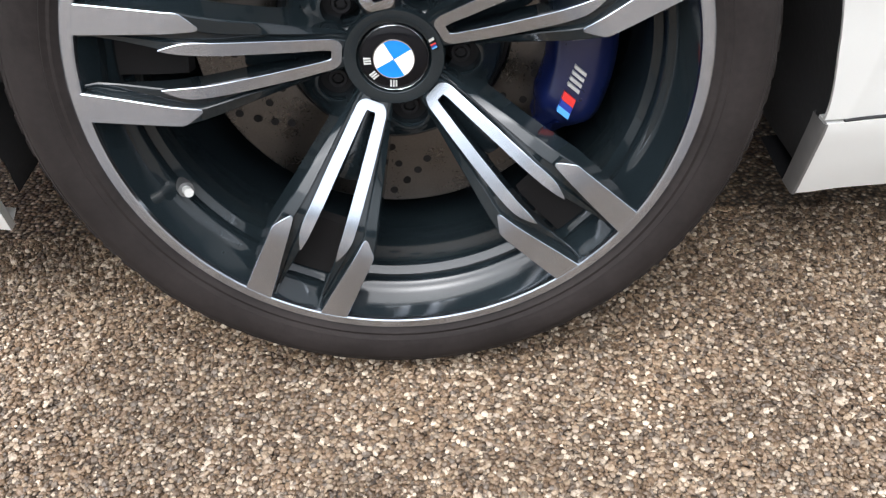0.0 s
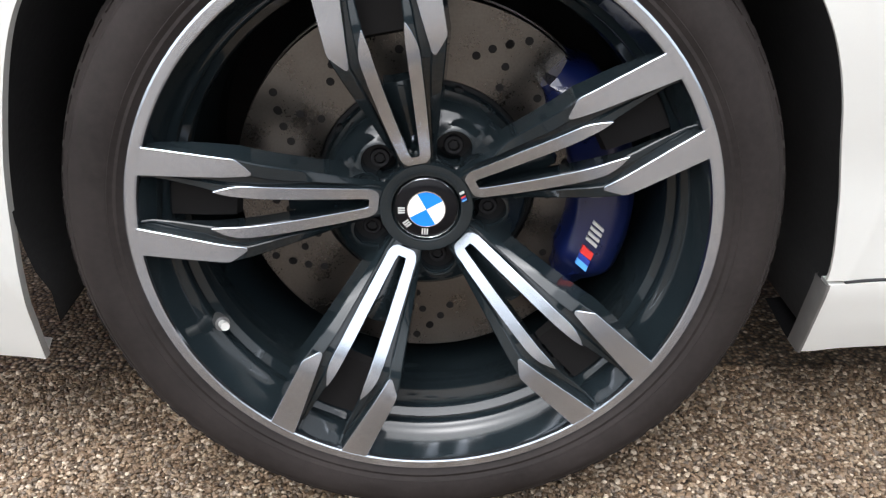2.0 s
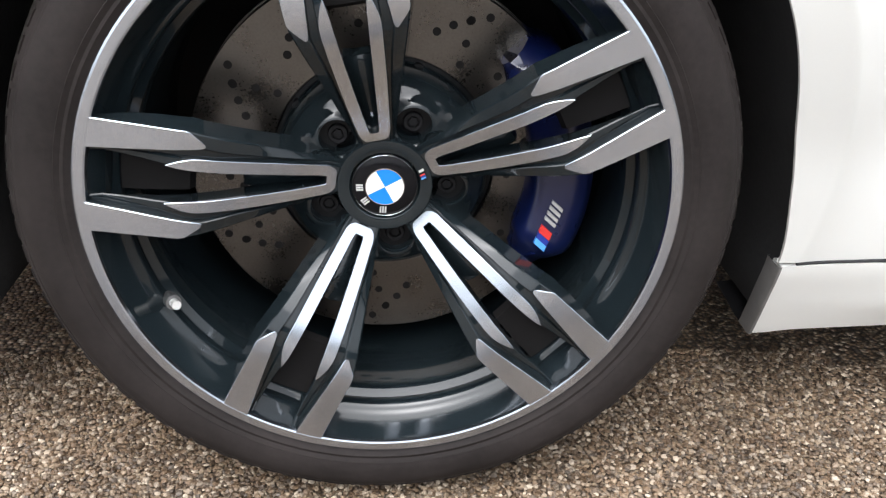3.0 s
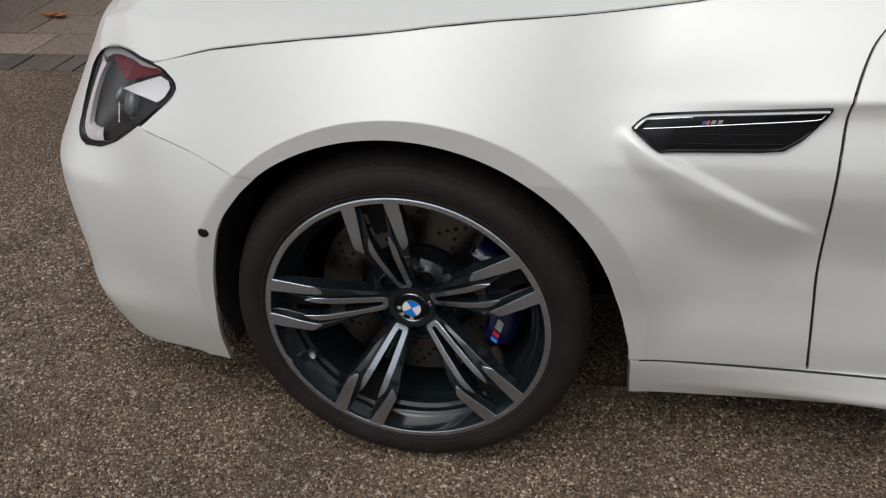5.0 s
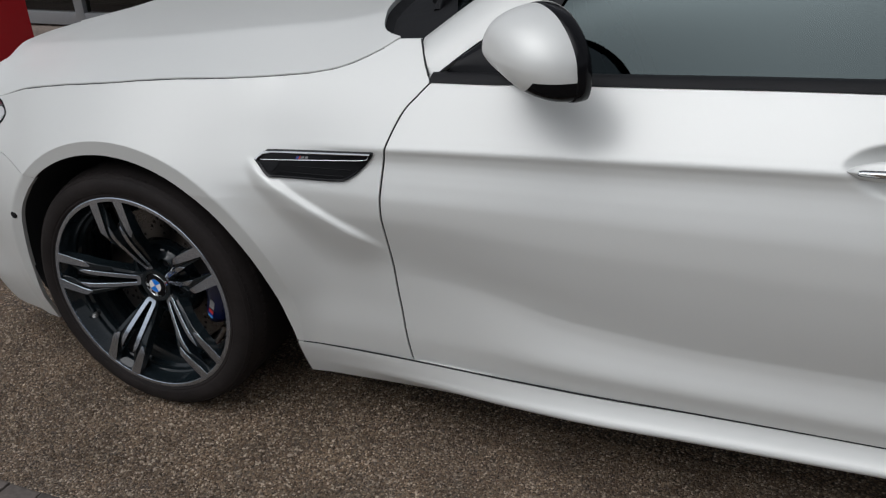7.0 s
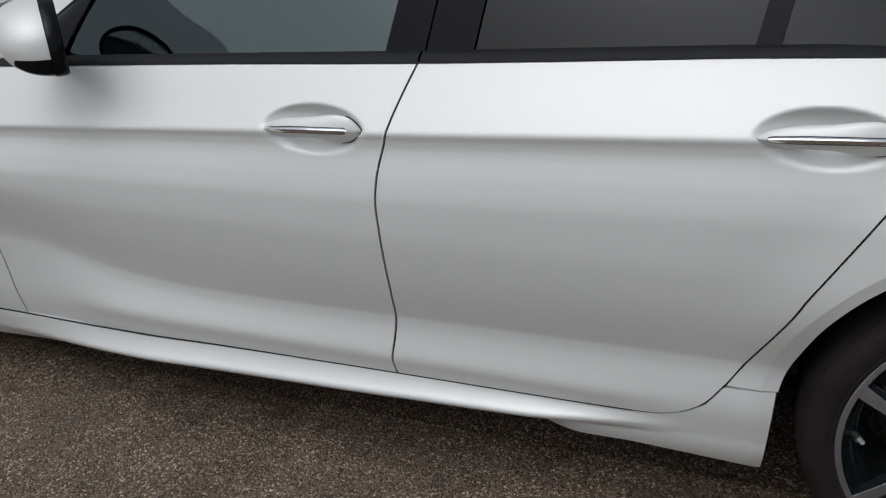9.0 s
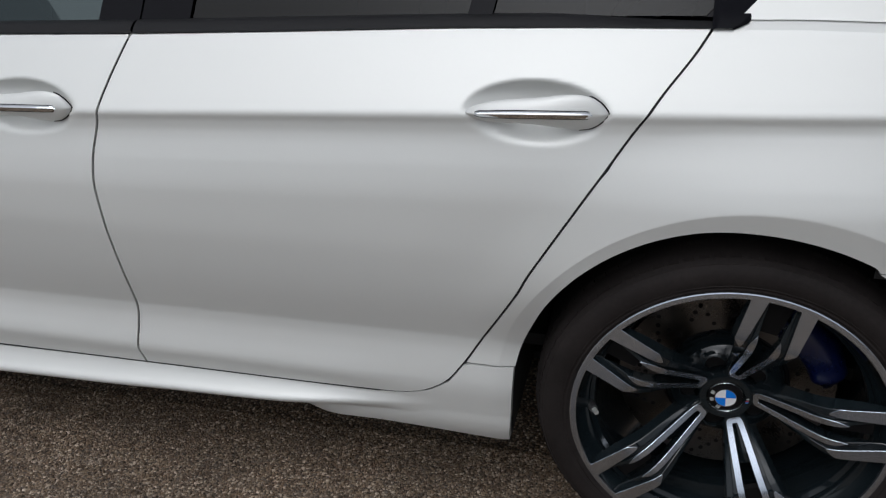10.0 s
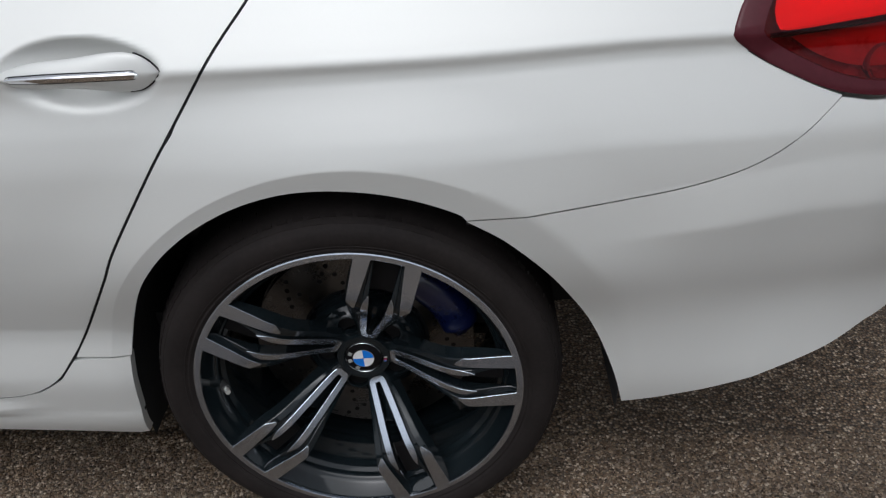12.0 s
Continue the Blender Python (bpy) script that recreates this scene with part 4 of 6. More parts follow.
# door handles: a spindle that thickens to the rear, with a chrome strip along its ridge
GIRTH = [(0, .001), (.04, .0065), (.12, .0125), (.25, .0165), (.50, .0195), (.78, .0252), (.87, .0228), (.94, .0150), (.98, .0065), (1, .001)]
for door, (cx, cz, a, b) in zip((front_door, rear_door), HANDLES):
    def ridge(t):
        """Place of the handle's outer edge, t from its front to its rear tip."""
        u = math.sin(math.pi * min(1, max(0.0005, t)))
        x = cx - .110 + .221 * t
        return x, curve(PROFILE, .836) + curve(TAPER, x) + .004 - .020 * u ** .45, cz - .002 + .009 * t + .004 * u, .028 * u ** .4

    rows, strip, seal = [], [], []
    for k in range(49):
        t = k / 48
        x, y, z, thick = ridge(t)
        h = curve(GIRTH, t)
        rows.append([(x, y + thick * abs(math.sin(p / 2)) ** 1.25, z + h * math.sin(p) / math.sin(2.0) * (1 if abs(p) < 1.6 else .92)) for p in np.linspace(-2.3, 2.3, 25)])
    for k in range(65):
        w = .5 - .5 * math.cos(math.pi * k / 64)
        x, y, z, thick = ridge(.070 + .828 * w)
        s = .0058 * math.sqrt(max(.004, 1 - (max(0.0, abs(w - .5) - .43) / .07) ** 2)) * (1 - .22 * ease(.35, .0, w))
        strip.append([(x, y + .0060, z - s), (x, y + .0010, z - s), (x, y - .0026, z + s * .05), (x, y - .0034, z + s * .35), (x, y - .0022, z + s * .75), (x, y + .0004, z + s), (x, y + .0060, z + s)])
        seal.append([(x, y + .0060, z - s - .0010), (x, y + .0012, z - s - .0010), (x, y + .0012, z + s + .0010), (x, y + .0060, z + s + .0010)])
    bm = bmesh.new()
    grid(bm, rows)
    for end in (rows[0], rows[-1]):
        bm.faces.new([bm.verts.new(p) for p in end])
    # dark bar put in as the shade of the joint at the rear tip
    joint = bmesh.new()
    tube(joint, [(x + .0012, y + thick * .70, z + sg * 1.11 * curve(GIRTH, t)) for sg, t in [(1, .86 + .14 * k / 12) for k in range(13)] + [(-1, 1 - .20 * k / 12) for k in range(1, 13)] for x, y, z, thick in [ridge(t)]], .0013, 6)
    handle = part("door_handle", bm, PAINT, door, "white door handle with a chrome strip", 60)
    bm = bmesh.new()
    vs = grid(bm, strip)
    for end in (strip[0], strip[-1]):
        bm.faces.new([bm.verts.new(p) for p in end])
    part("chrome_strip", bm, CHROME, handle, "chrome strip", 10)
    bm = bmesh.new()
    grid(bm, seal)
    part("handle_joint", joint, BLACK_MATT, handle, "dark line standing in for shade in the joint round the rear end")
    part("strip_seal", bm, BLACK_MATT, handle, "thin black seal round the chrome strip", 25)

# vent behind the front wheel
vent = empty("side_vent", fender)
tagged(vent, "black side vent with a chrome frame")
VENT = [(.387, .735), (.400, .746), (.415, .7535), (.482, .758), (.583, .765), (.679, .773), (.674, .761), (.658, .743), (.640, .726), (.615, .711), (.582, .708), (.501, .706), (.432, .704), (.418, .712)]
vent_at = lambda x, z, deep: (x, body(x, z) + deep, z)
up = lambda pts: [(x + .002, z + .0045 + .012 * (x - .48)) for x, z in pts]
bm = bmesh.new()
skin_patch(bm, even(VENT + VENT[:1], 70)[:-1], vent_at, -.0022, -.0030, 6)
part("vent_mesh", bm, VENT_BLACK, vent)
for pts in ([(.480, .7290), (.55, .7305), (.628, .7325)], [(.470, .7165), (.54, .7170), (.612, .7190)]):
    bm = bmesh.new()
    tube(bm, spline([vent_at(x, z, -.0036) for x, z in pts], 16), .0011, 6)
    part("vent_slat", bm, BLACK_GLOSS, vent)
bm = bmesh.new()
ring = even(VENT + VENT[:1], 90)[:-1]
mid = ring.mean(0)
away = lambda p, d: p + d * np.array(((p - mid)[0] * .15, (p - mid)[1])) / np.hypot((p - mid)[0] * .15, (p - mid)[1])
grid(bm, [[vent_at(*away(p, d), y) for p in ring] for d, y in ((-.0045, .0), (-.0040, -.0062), (-.0015, -.0074), (.0008, -.0066), (.0020, .002))], True)
part("vent_rim", bm, BLACK_GLOSS, vent)
bm = bmesh.new()
tube(bm, spline([vent_at(x, z, -.0074) for x, z in up([(.389, .7315), (.399, .7405), (.414, .747), (.48, .7515), (.58, .757), (.672, .7628)])], 40), .0026, 8)
tube(bm, spline([vent_at(x, z, -.0062) for x, z in up([(.402, .732), (.45, .7345), (.56, .7415), (.655, .749), (.667, .757)])], 30), .0010, 6)
part("vent_chrome", bm, CHROME, vent, "chrome frame")
bm = bmesh.new()
skin_patch(bm, up([(.402, .7335), (.414, .7455), (.48, .750), (.58, .7555), (.666, .761), (.660, .7505), (.56, .743), (.45, .736)]), vent_at, -.0050, -.0056, 3)
part("vent_blade", bm, BLACK_GLOSS, vent)
bm = bmesh.new()
skin_patch(bm, up([(.392, .730), (.402, .733), (.455, .736), (.438, .713), (.428, .7045), (.418, .7095)]), vent_at, -.0042, -.0046, 3)
part("vent_corner", bm, BLACK_GLOSS, vent)
for x, w, m in ((.494, .0025, DARK_BLUE), (.4975, .0025, DARK_BLUE), (.501, .0025, RED), (.5085, .007, VALVE), (.5185, .007, VALVE)):
    z0 = .7465 + .07 * (x - .5)
    bm = bmesh.new()
    prism(bm, [(x - w / 2 - .0015, z0 - .0030), (x + w / 2 - .0015, z0 - .0030), (x + w / 2 + .0015, z0 + .0030), (x - w / 2 + .0015, z0 + .0030)], lambda a, b: body(a, b) - .0062, lambda a, b: body(a, b) - .004, .0003)
    part("badge_bar", bm, m, vent)

# headlight
headlight = empty("headlight", car)
tagged(headlight, "clear headlight with a black frame and a white light guide")
outline = spline(LAMP_Q + LAMP_Q[:1], 96)[:-1]
bm = bmesh.new()
skin_patch(bm, outline, NOSE, .0, -.006, 8, .985)
lens = part("lens", bm, LAMP_CLEAR, headlight, "", 60)
lens.visible_shadow = False
bm = bmesh.new()
skin_patch(bm, outline, NOSE, .010, .075, 8)
part("housing", bm, LAMP_DARK, headlight, "", 60)
bm = bmesh.new()
c = outline.mean(0)
low_side = [ease(.72, .64, p[1]) for p in outline]
grid(bm, [[NOSE(*(c + (p - c) * (f - g * k)), d) for p, k in zip(outline, low_side)] for f, g, d in ((1.006, 0, .012), (1.003, 0, .0005), (.985, .01, -.0035), (.965, .035, -.001), (.955, .045, .012))], True)
part("frame", bm, BLACK_GLOSS, headlight, "", 60)


def ribbon(bm, pts, wide, n=40):
    """A flat band with a raised middle along (q, z, depth)."""
    line = spline(pts, n)
    rows = []
    for i, p in enumerate(line):
        d = line[min(i + 1, n)] - line[max(i - 1, 0)]
        side_way = np.array((-d[1], d[0])) / np.hypot(d[0], d[1])
        rows.append([NOSE(*(p[:2] + side_way * wide * u), p[2] + h) for u, h in ((-.5, .012), (-.48, .001), (-.2, -.001), (.2, -.001), (.48, .001), (.5, .012))])
    grid(bm, rows)


bm = bmesh.new()
ribbon(bm, [(-.684, .762, .006), (-.700, .733, .006), (-.706, .69, .006), (-.702, .652, .006), (-.686, .636, .006), (-.655, .633, .006), (-.632, .641, .008)], .025)
part("light_guide", bm, GUIDE, headlight, "white light guide", 50)
bm = bmesh.new()
skin_patch(bm, [(-.572, .731), (-.51, .751), (-.447, .770), (-.428, .764), (-.424, .754), (-.436, .738), (-.452, .729), (-.50, .733)], NOSE, .006, .012, 4)
part("reflector", bm, REFLECTOR, headlight, "bright reflector", 60)
# the brow's dark red is the red totem's reflection put into its colour
bm = bmesh.new()
skin_patch(bm, [(-.668, .772), (-.63, .784), (-.55, .787), (-.46, .780), (-.447, .773), (-.51, .757), (-.575, .742), (-.61, .752)], NOSE, .012, .018, 4)
part("brow", bm, LAMP_MAROON, headlight, "brow over the reflector, coloured dark red for the totem's reflection", 60)
for q, z, r, deep in ((-.570, .704, .031, .026), (-.640, .700, .021, .034)):
    bm = bmesh.new()
    rows = []
    for rr, dd in ((.001, -.010), (.5, -.006), (.85, .003), (1.0, .012), (1.06, .012), (1.08, .030)):
        rows.append([NOSE(q + rr * r * math.cos(t), z + rr * r * math.sin(t), deep + dd) for t in np.linspace(0, 2 * math.pi, 25)[:-1]])
    grid(bm, rows, True)
    part("projector", bm, PROJECTOR, headlight, "round projector lens", 40)
bm = bmesh.new()
tube(bm, [NOSE(q, z, .016) for q, z in ((-.598, .700), (-.592, .684), (-.588, .668))], .0012, 6)
part("projector_bracket", bm, REFLECTOR, headlight)

# tail light
tail_light = empty("tail_light", car)
tagged(tail_light, "dark red wrap-round tail light with a bright red band")
outline = spline(LAMP_R + LAMP_R[:1], 96)[:-1]
tail_at = lambda x, z, deep: TAIL(TAIL.q(x), z, deep)
middle = np.array((3.74, .950))
inner = middle + (outline - middle) * .84
bm = bmesh.new()
skin_patch(bm, inner, tail_at, -.0040, -.0075, 9)
part("lens", bm, LAMP_RED, tail_light, "", 60).visible_shadow = False
bm = bmesh.new()
skin_patch(bm, outline, tail_at, .004, .050, 9)
part("housing", bm, LAMP_MAROON, tail_light, "dark maroon housing", 60)
bm = bmesh.new()
grid(bm, [[tail_at(*(middle + (p - middle) * f), d) for p in outline] for f, d in ((1.0, .006), (1.0, -.0005), (.992, -.0022), (.97, -.0032), (.90, -.0038), (.84, -.0040), (.838, .004))], True)
part("lamp_edge", bm, LAMP_BORDER, tail_light, "broad dark maroon edge", 50)
bm = bmesh.new()
skin_patch(bm, spline([(3.551, .932), (3.551, .952), (3.570, .972), (3.62, .982), (3.72, .986), (3.84, .976), (3.88, .945), (3.80, .938), (3.66, .928), (3.565, .921), (3.551, .932)], 60)[:-1], tail_at, .006, .001, 4)
part("light_bar", bm, LAMP_RED_INNER, tail_light, "bright red light band", 60)
bm = bmesh.new()
grid(bm, [[tail_at(x, z + dz, d) for dz, d in ((-.0035, .012), (-.003, .002), (0.0, .001), (.0005, .012))] for x, z in spline([(3.545, .915), (3.60, .919), (3.66, .924), (3.74, .931), (3.86, .938)], 24)])
part("bar_divider", bm, BLACK_MATT, tail_light, "thin black line under the light band", 40)
bm = bmesh.new()
skin_patch(bm, spline([(3.580, .906), (3.66, .916), (3.80, .928), (3.87, .915), (3.84, .872), (3.76, .862), (3.68, .864), (3.62, .882), (3.580, .906)], 40)[:-1], tail_at, .020, .008, 5)
part("inner_reflector", bm, RED_PLASTIC, tail_light, "red inner reflector", 60)
for x, z, r in ((3.715, .868, .023), (3.80, .872, .024)):
    bm = bmesh.new()
    grid(bm, [[tail_at(x + rr * r * math.cos(t), z + rr * r * math.sin(t), dd) for t in np.linspace(0, 2 * math.pi, 25)[:-1]] for rr, dd in ((.001, .030), (.55, .026), (.85, .016), (1.0, .004), (1.1, .006), (1.15, .03))], True)
    part("lamp_cup", bm, LAMP_MAROON, tail_light, "", 40)

# door mirror
mirror = empty("door_mirror", car)
tagged(mirror, "white door mirror with a black lower half")
GLASS_N, GLASS_L = np.array((.70, .714, 0)), np.array((-.714, .70, 0))
MIRROR = [(0.0, 0.982), (0.007, 1.015), (0.034, 1.049), (0.078, 1.076), (0.134, 1.087), (0.179, 1.079), (0.211, 1.047), (0.217, 1.005), (0.202, 0.974), (0.162, 0.956), (0.101, 0.942), (0.045, 0.932), (0.013, 0.938), (0.002, 0.956)]
mirror_ring = spline(MIRROR + MIRROR[:1], 72)[:-1]
TIP = np.array((.145, 1.018))
NOTCH = (1.020, -0.030, .960)


def mirror_point(p, scale, deep):
    """A point on the mirror: p = (across the glass, height), scaled about the tip; deep is behind (+) or ahead of (-) the glass."""
    l, z = TIP + (p - TIP) * scale
    return np.array((1.140, -.066, 0)) + GLASS_L * l + GLASS_N * deep + np.array((0, 0, z))


def shell(keep_upper, grow):
    """The cap with a crease across it; the black lower part stops short of the arm."""
    cuts = [[((1.05, 0, .976), (.03, 0, 1), keep_upper)]]
    if keep_upper:
        cuts.append([((1.05, 0, .976), (.03, 0, 1), False), (NOTCH, (.80, .35, -.55), False)])
    else:
        cuts[0].append((NOTCH, (.80, .35, -.55), True))
    bm = bmesh.new()
    for planes in cuts:
        b2 = bmesh.new()
        rows = []
        for k in range(25):
            a = math.pi / 2 * k / 24
            row = []
            for p in mirror_ring:
                q = mirror_point(p, math.cos(a) ** .72 * (1 + grow) + .002, -.106 * math.sin(a))
                d = q[2] - 1.002 + .10 * (q[0] - 1.0)
                row.append(q - GLASS_N * .0065 * math.sin(a) ** .5 * (max(0.0, 1 - d / .07) if d > 0 else max(0.0, 1 + d / .035)))
            rows.append(row)
        vs = grid(b2, rows, True)
        b2.faces.new(vs[-1])
        for co, no, up in planes:
            bmesh.ops.bisect_plane(b2, geom=b2.verts[:] + b2.edges[:] + b2.faces[:], plane_co=co, plane_no=no, clear_inner=up, clear_outer=not up)
        me = bpy.data.meshes.new("half")
        b2.to_mesh(me)
        bm.from_mesh(me)
        bpy.data.meshes.remove(me)
        b2.free()
    bmesh.ops.remove_doubles(bm, verts=bm.verts, dist=.0002)
    bmesh.ops.recalc_face_normals(bm, faces=bm.faces)
    return bm


part("shell", shell(True, 0), PAINT, mirror, "white upper shell", 50)
part("lower_shell", shell(False, -.006), BLACK_GLOSS, mirror, "black lower shell", 50)
bm = bmesh.new()
grid(bm, [[mirror_point(p, f, d) for p in mirror_ring] for f, d in ((.97, -.012), (1.010, -.009), (1.020, .0), (1.012, .016), (.98, .021), (.92, .017), (.89, .004))], True)
part("rim", bm, BLACK_GLOSS, mirror, "black rim", 50)
bm = bmesh.new()
bm.faces.new([bm.verts.new(mirror_point(p, .905, .008)) for p in mirror_ring])
part("mirror_glass", bm, CHROME, mirror, "mirror glass", 0)
bm = bmesh.new()
tube(bm, spline([(.93, .150, .935), (.955, .115, .933), (.985, .075, .945), (1.02, .04, .965)], 16), lambda t: .026 - .006 * math.sin(math.pi * t), 12, .75)
part("arm", bm, BLACK_GLOSS, mirror, "black mirror arm", 60)
side_parts += [headlight, tail_light, mirror]

for ob in side_parts:
    other_side(ob)

# underside
bm = bmesh.new()
box(bm, -.58, 3.25, .33, 2 * YC - .33, .175, .195, .006)
part("underbody", bm, BLACK_LINER, car)
# unseen plate added to keep light off the gravel beside the sills
bm = bmesh.new()
box(bm, .46, 2.50, .115, 2 * YC - .115, .196, .21, .006)
part("floor_pan", bm, BLACK_LINER, car)

# cabin seen through the glass
bm = bmesh.new()
box(bm, .75, 3.3, .16, 2 * YC - .16, .33, .36, .01)
part("cabin_floor", bm, CABIN, car)
bm = bmesh.new()
grid(bm, [[(x, y, z) for y in np.linspace(.17, 2 * YC - .17, 24)] for x, z in ((.74, .90), (.85, .94), (.95, .95), (1.02, .935), (1.04, .915))])
part("dashboard", bm, CABIN, car, "", 60)
bm = bmesh.new()
grid(bm, [[(x, y, z) for y in np.linspace(.2, 2 * YC - .2, 16)] for x, z in ((3.0, .5), (3.08, .95), (3.5, 1.0))])
part("parcel_shelf", bm, CABIN, car, "", 60)
wheel_m = Matrix.Translation((1.09, .48, .885)) @ Matrix.Rotation(radians(62), 4, "Y")
bm = bmesh.new()
rows = []
for k in range(48):
    a = 2 * math.pi * k / 48
    rows.append([((.185 + .016 * math.cos(p)) * math.cos(a), (.185 + .016 * math.cos(p)) * math.sin(a), .016 * math.sin(p)) for p in np.linspace(0, 2 * math.pi, 11)[:-1]])
rows.append(rows[0])
grid(bm, rows, True)
bmesh.ops.transform(bm, matrix=wheel_m, verts=bm.verts)
steering = part("steering_wheel", bm, LEATHER, car, "black leather steering wheel", 60)
bm = bmesh.new()
box(bm, -.06, .06, -.075, .075, -.03, .0, .012)
for sy in (-1, 1):
    box(bm, -.02, .02, min(sy * .06, sy * .18), max(sy * .06, sy * .18), -.02, -.005, .005)
bmesh.ops.transform(bm, matrix=wheel_m, verts=bm.verts)
part("spokes", bm, CABIN, steering)


def seat(x, y, wide, back_x):
    s = empty("seat", car)
    for nm, pts in (("cushion", [(x - .30, .50), (x - .26, .56), (x, .57), (x + .22, .55), (x + .25, .48), (x, .45)]),
                    ("backrest", [(x + .18, .52), (x + .12, .60), (x + .22, .90), (x + .32, 1.10), (x + .40, 1.12), (x + .42, 1.05), (x + .34, .6), (x + .28, .5)]),
                    ("headrest", [(x + .33, 1.12), (x + .32, 1.17), (x + .35, 1.26), (x + .41, 1.28), (x + .45, 1.24), (x + .43, 1.13)])):
        w = wide if nm != "headrest" else .13
        bm = bmesh.new()
        ring = spline([(a, 0, b) for a, b in pts + pts[:1]], 30)[:-1]
        rows = []
        c = np.mean(ring, 0)
        for k in range(9):
            v = -1 + 2 * k / 8
            f = 1 - .12 * abs(v) ** 4
            rows.append([(c[0] + (p[0] - c[0]) * f, y + v * w, c[2] + (p[2] - c[2]) * f) for p in ring])
        vs = grid(bm, rows, True)
        bm.faces.new(vs[0][::-1])
        bm.faces.new(vs[-1])
        part(nm, bm, LEATHER, s, "", 60)
    return s


for sy in (.50, 2 * YC - .50):
    seat(1.85, sy, .24, 0)
    seat(2.72, sy, .25, 0)


# ---- wheels ----
def turned(bm, angle):
    """Turn what lies along +x in the wheel's plane to the given angle (degrees, towards up)."""
    bmesh.ops.transform(bm, matrix=Matrix.Rotation(radians(-angle), 4, "Y"), verts=bm.verts)


def turned_face(bm, level, rows):
    """A machined face on a turned surface: rows of (radius, from, to), 4 mm thick with broken edges."""
    strips = []
    for r, u0, u1 in rows:
        e = math.copysign(.0004, u1 - u0)
        y = level(r)
        strips.append([(r, y + .004, u0), (r, y + .0004, u0), *[(r, y, u0 + e + (u1 - u0 - 2 * e) * t) for t in (0, .33, .67, 1)], (r, y + .0004, u1), (r, y + .004, u1)])
    vs = grid(bm, strips)
    bm.faces.new(vs[0])
    bm.faces.new(vs[-1])


FACE = [(.040, .0335), (.050, .0300), (.085, .0111), (.120, -.0069), (.155, -.0228), (.175, -.0280), (.190, -.0296), (.225, -.0300), (.262, -.0305)]


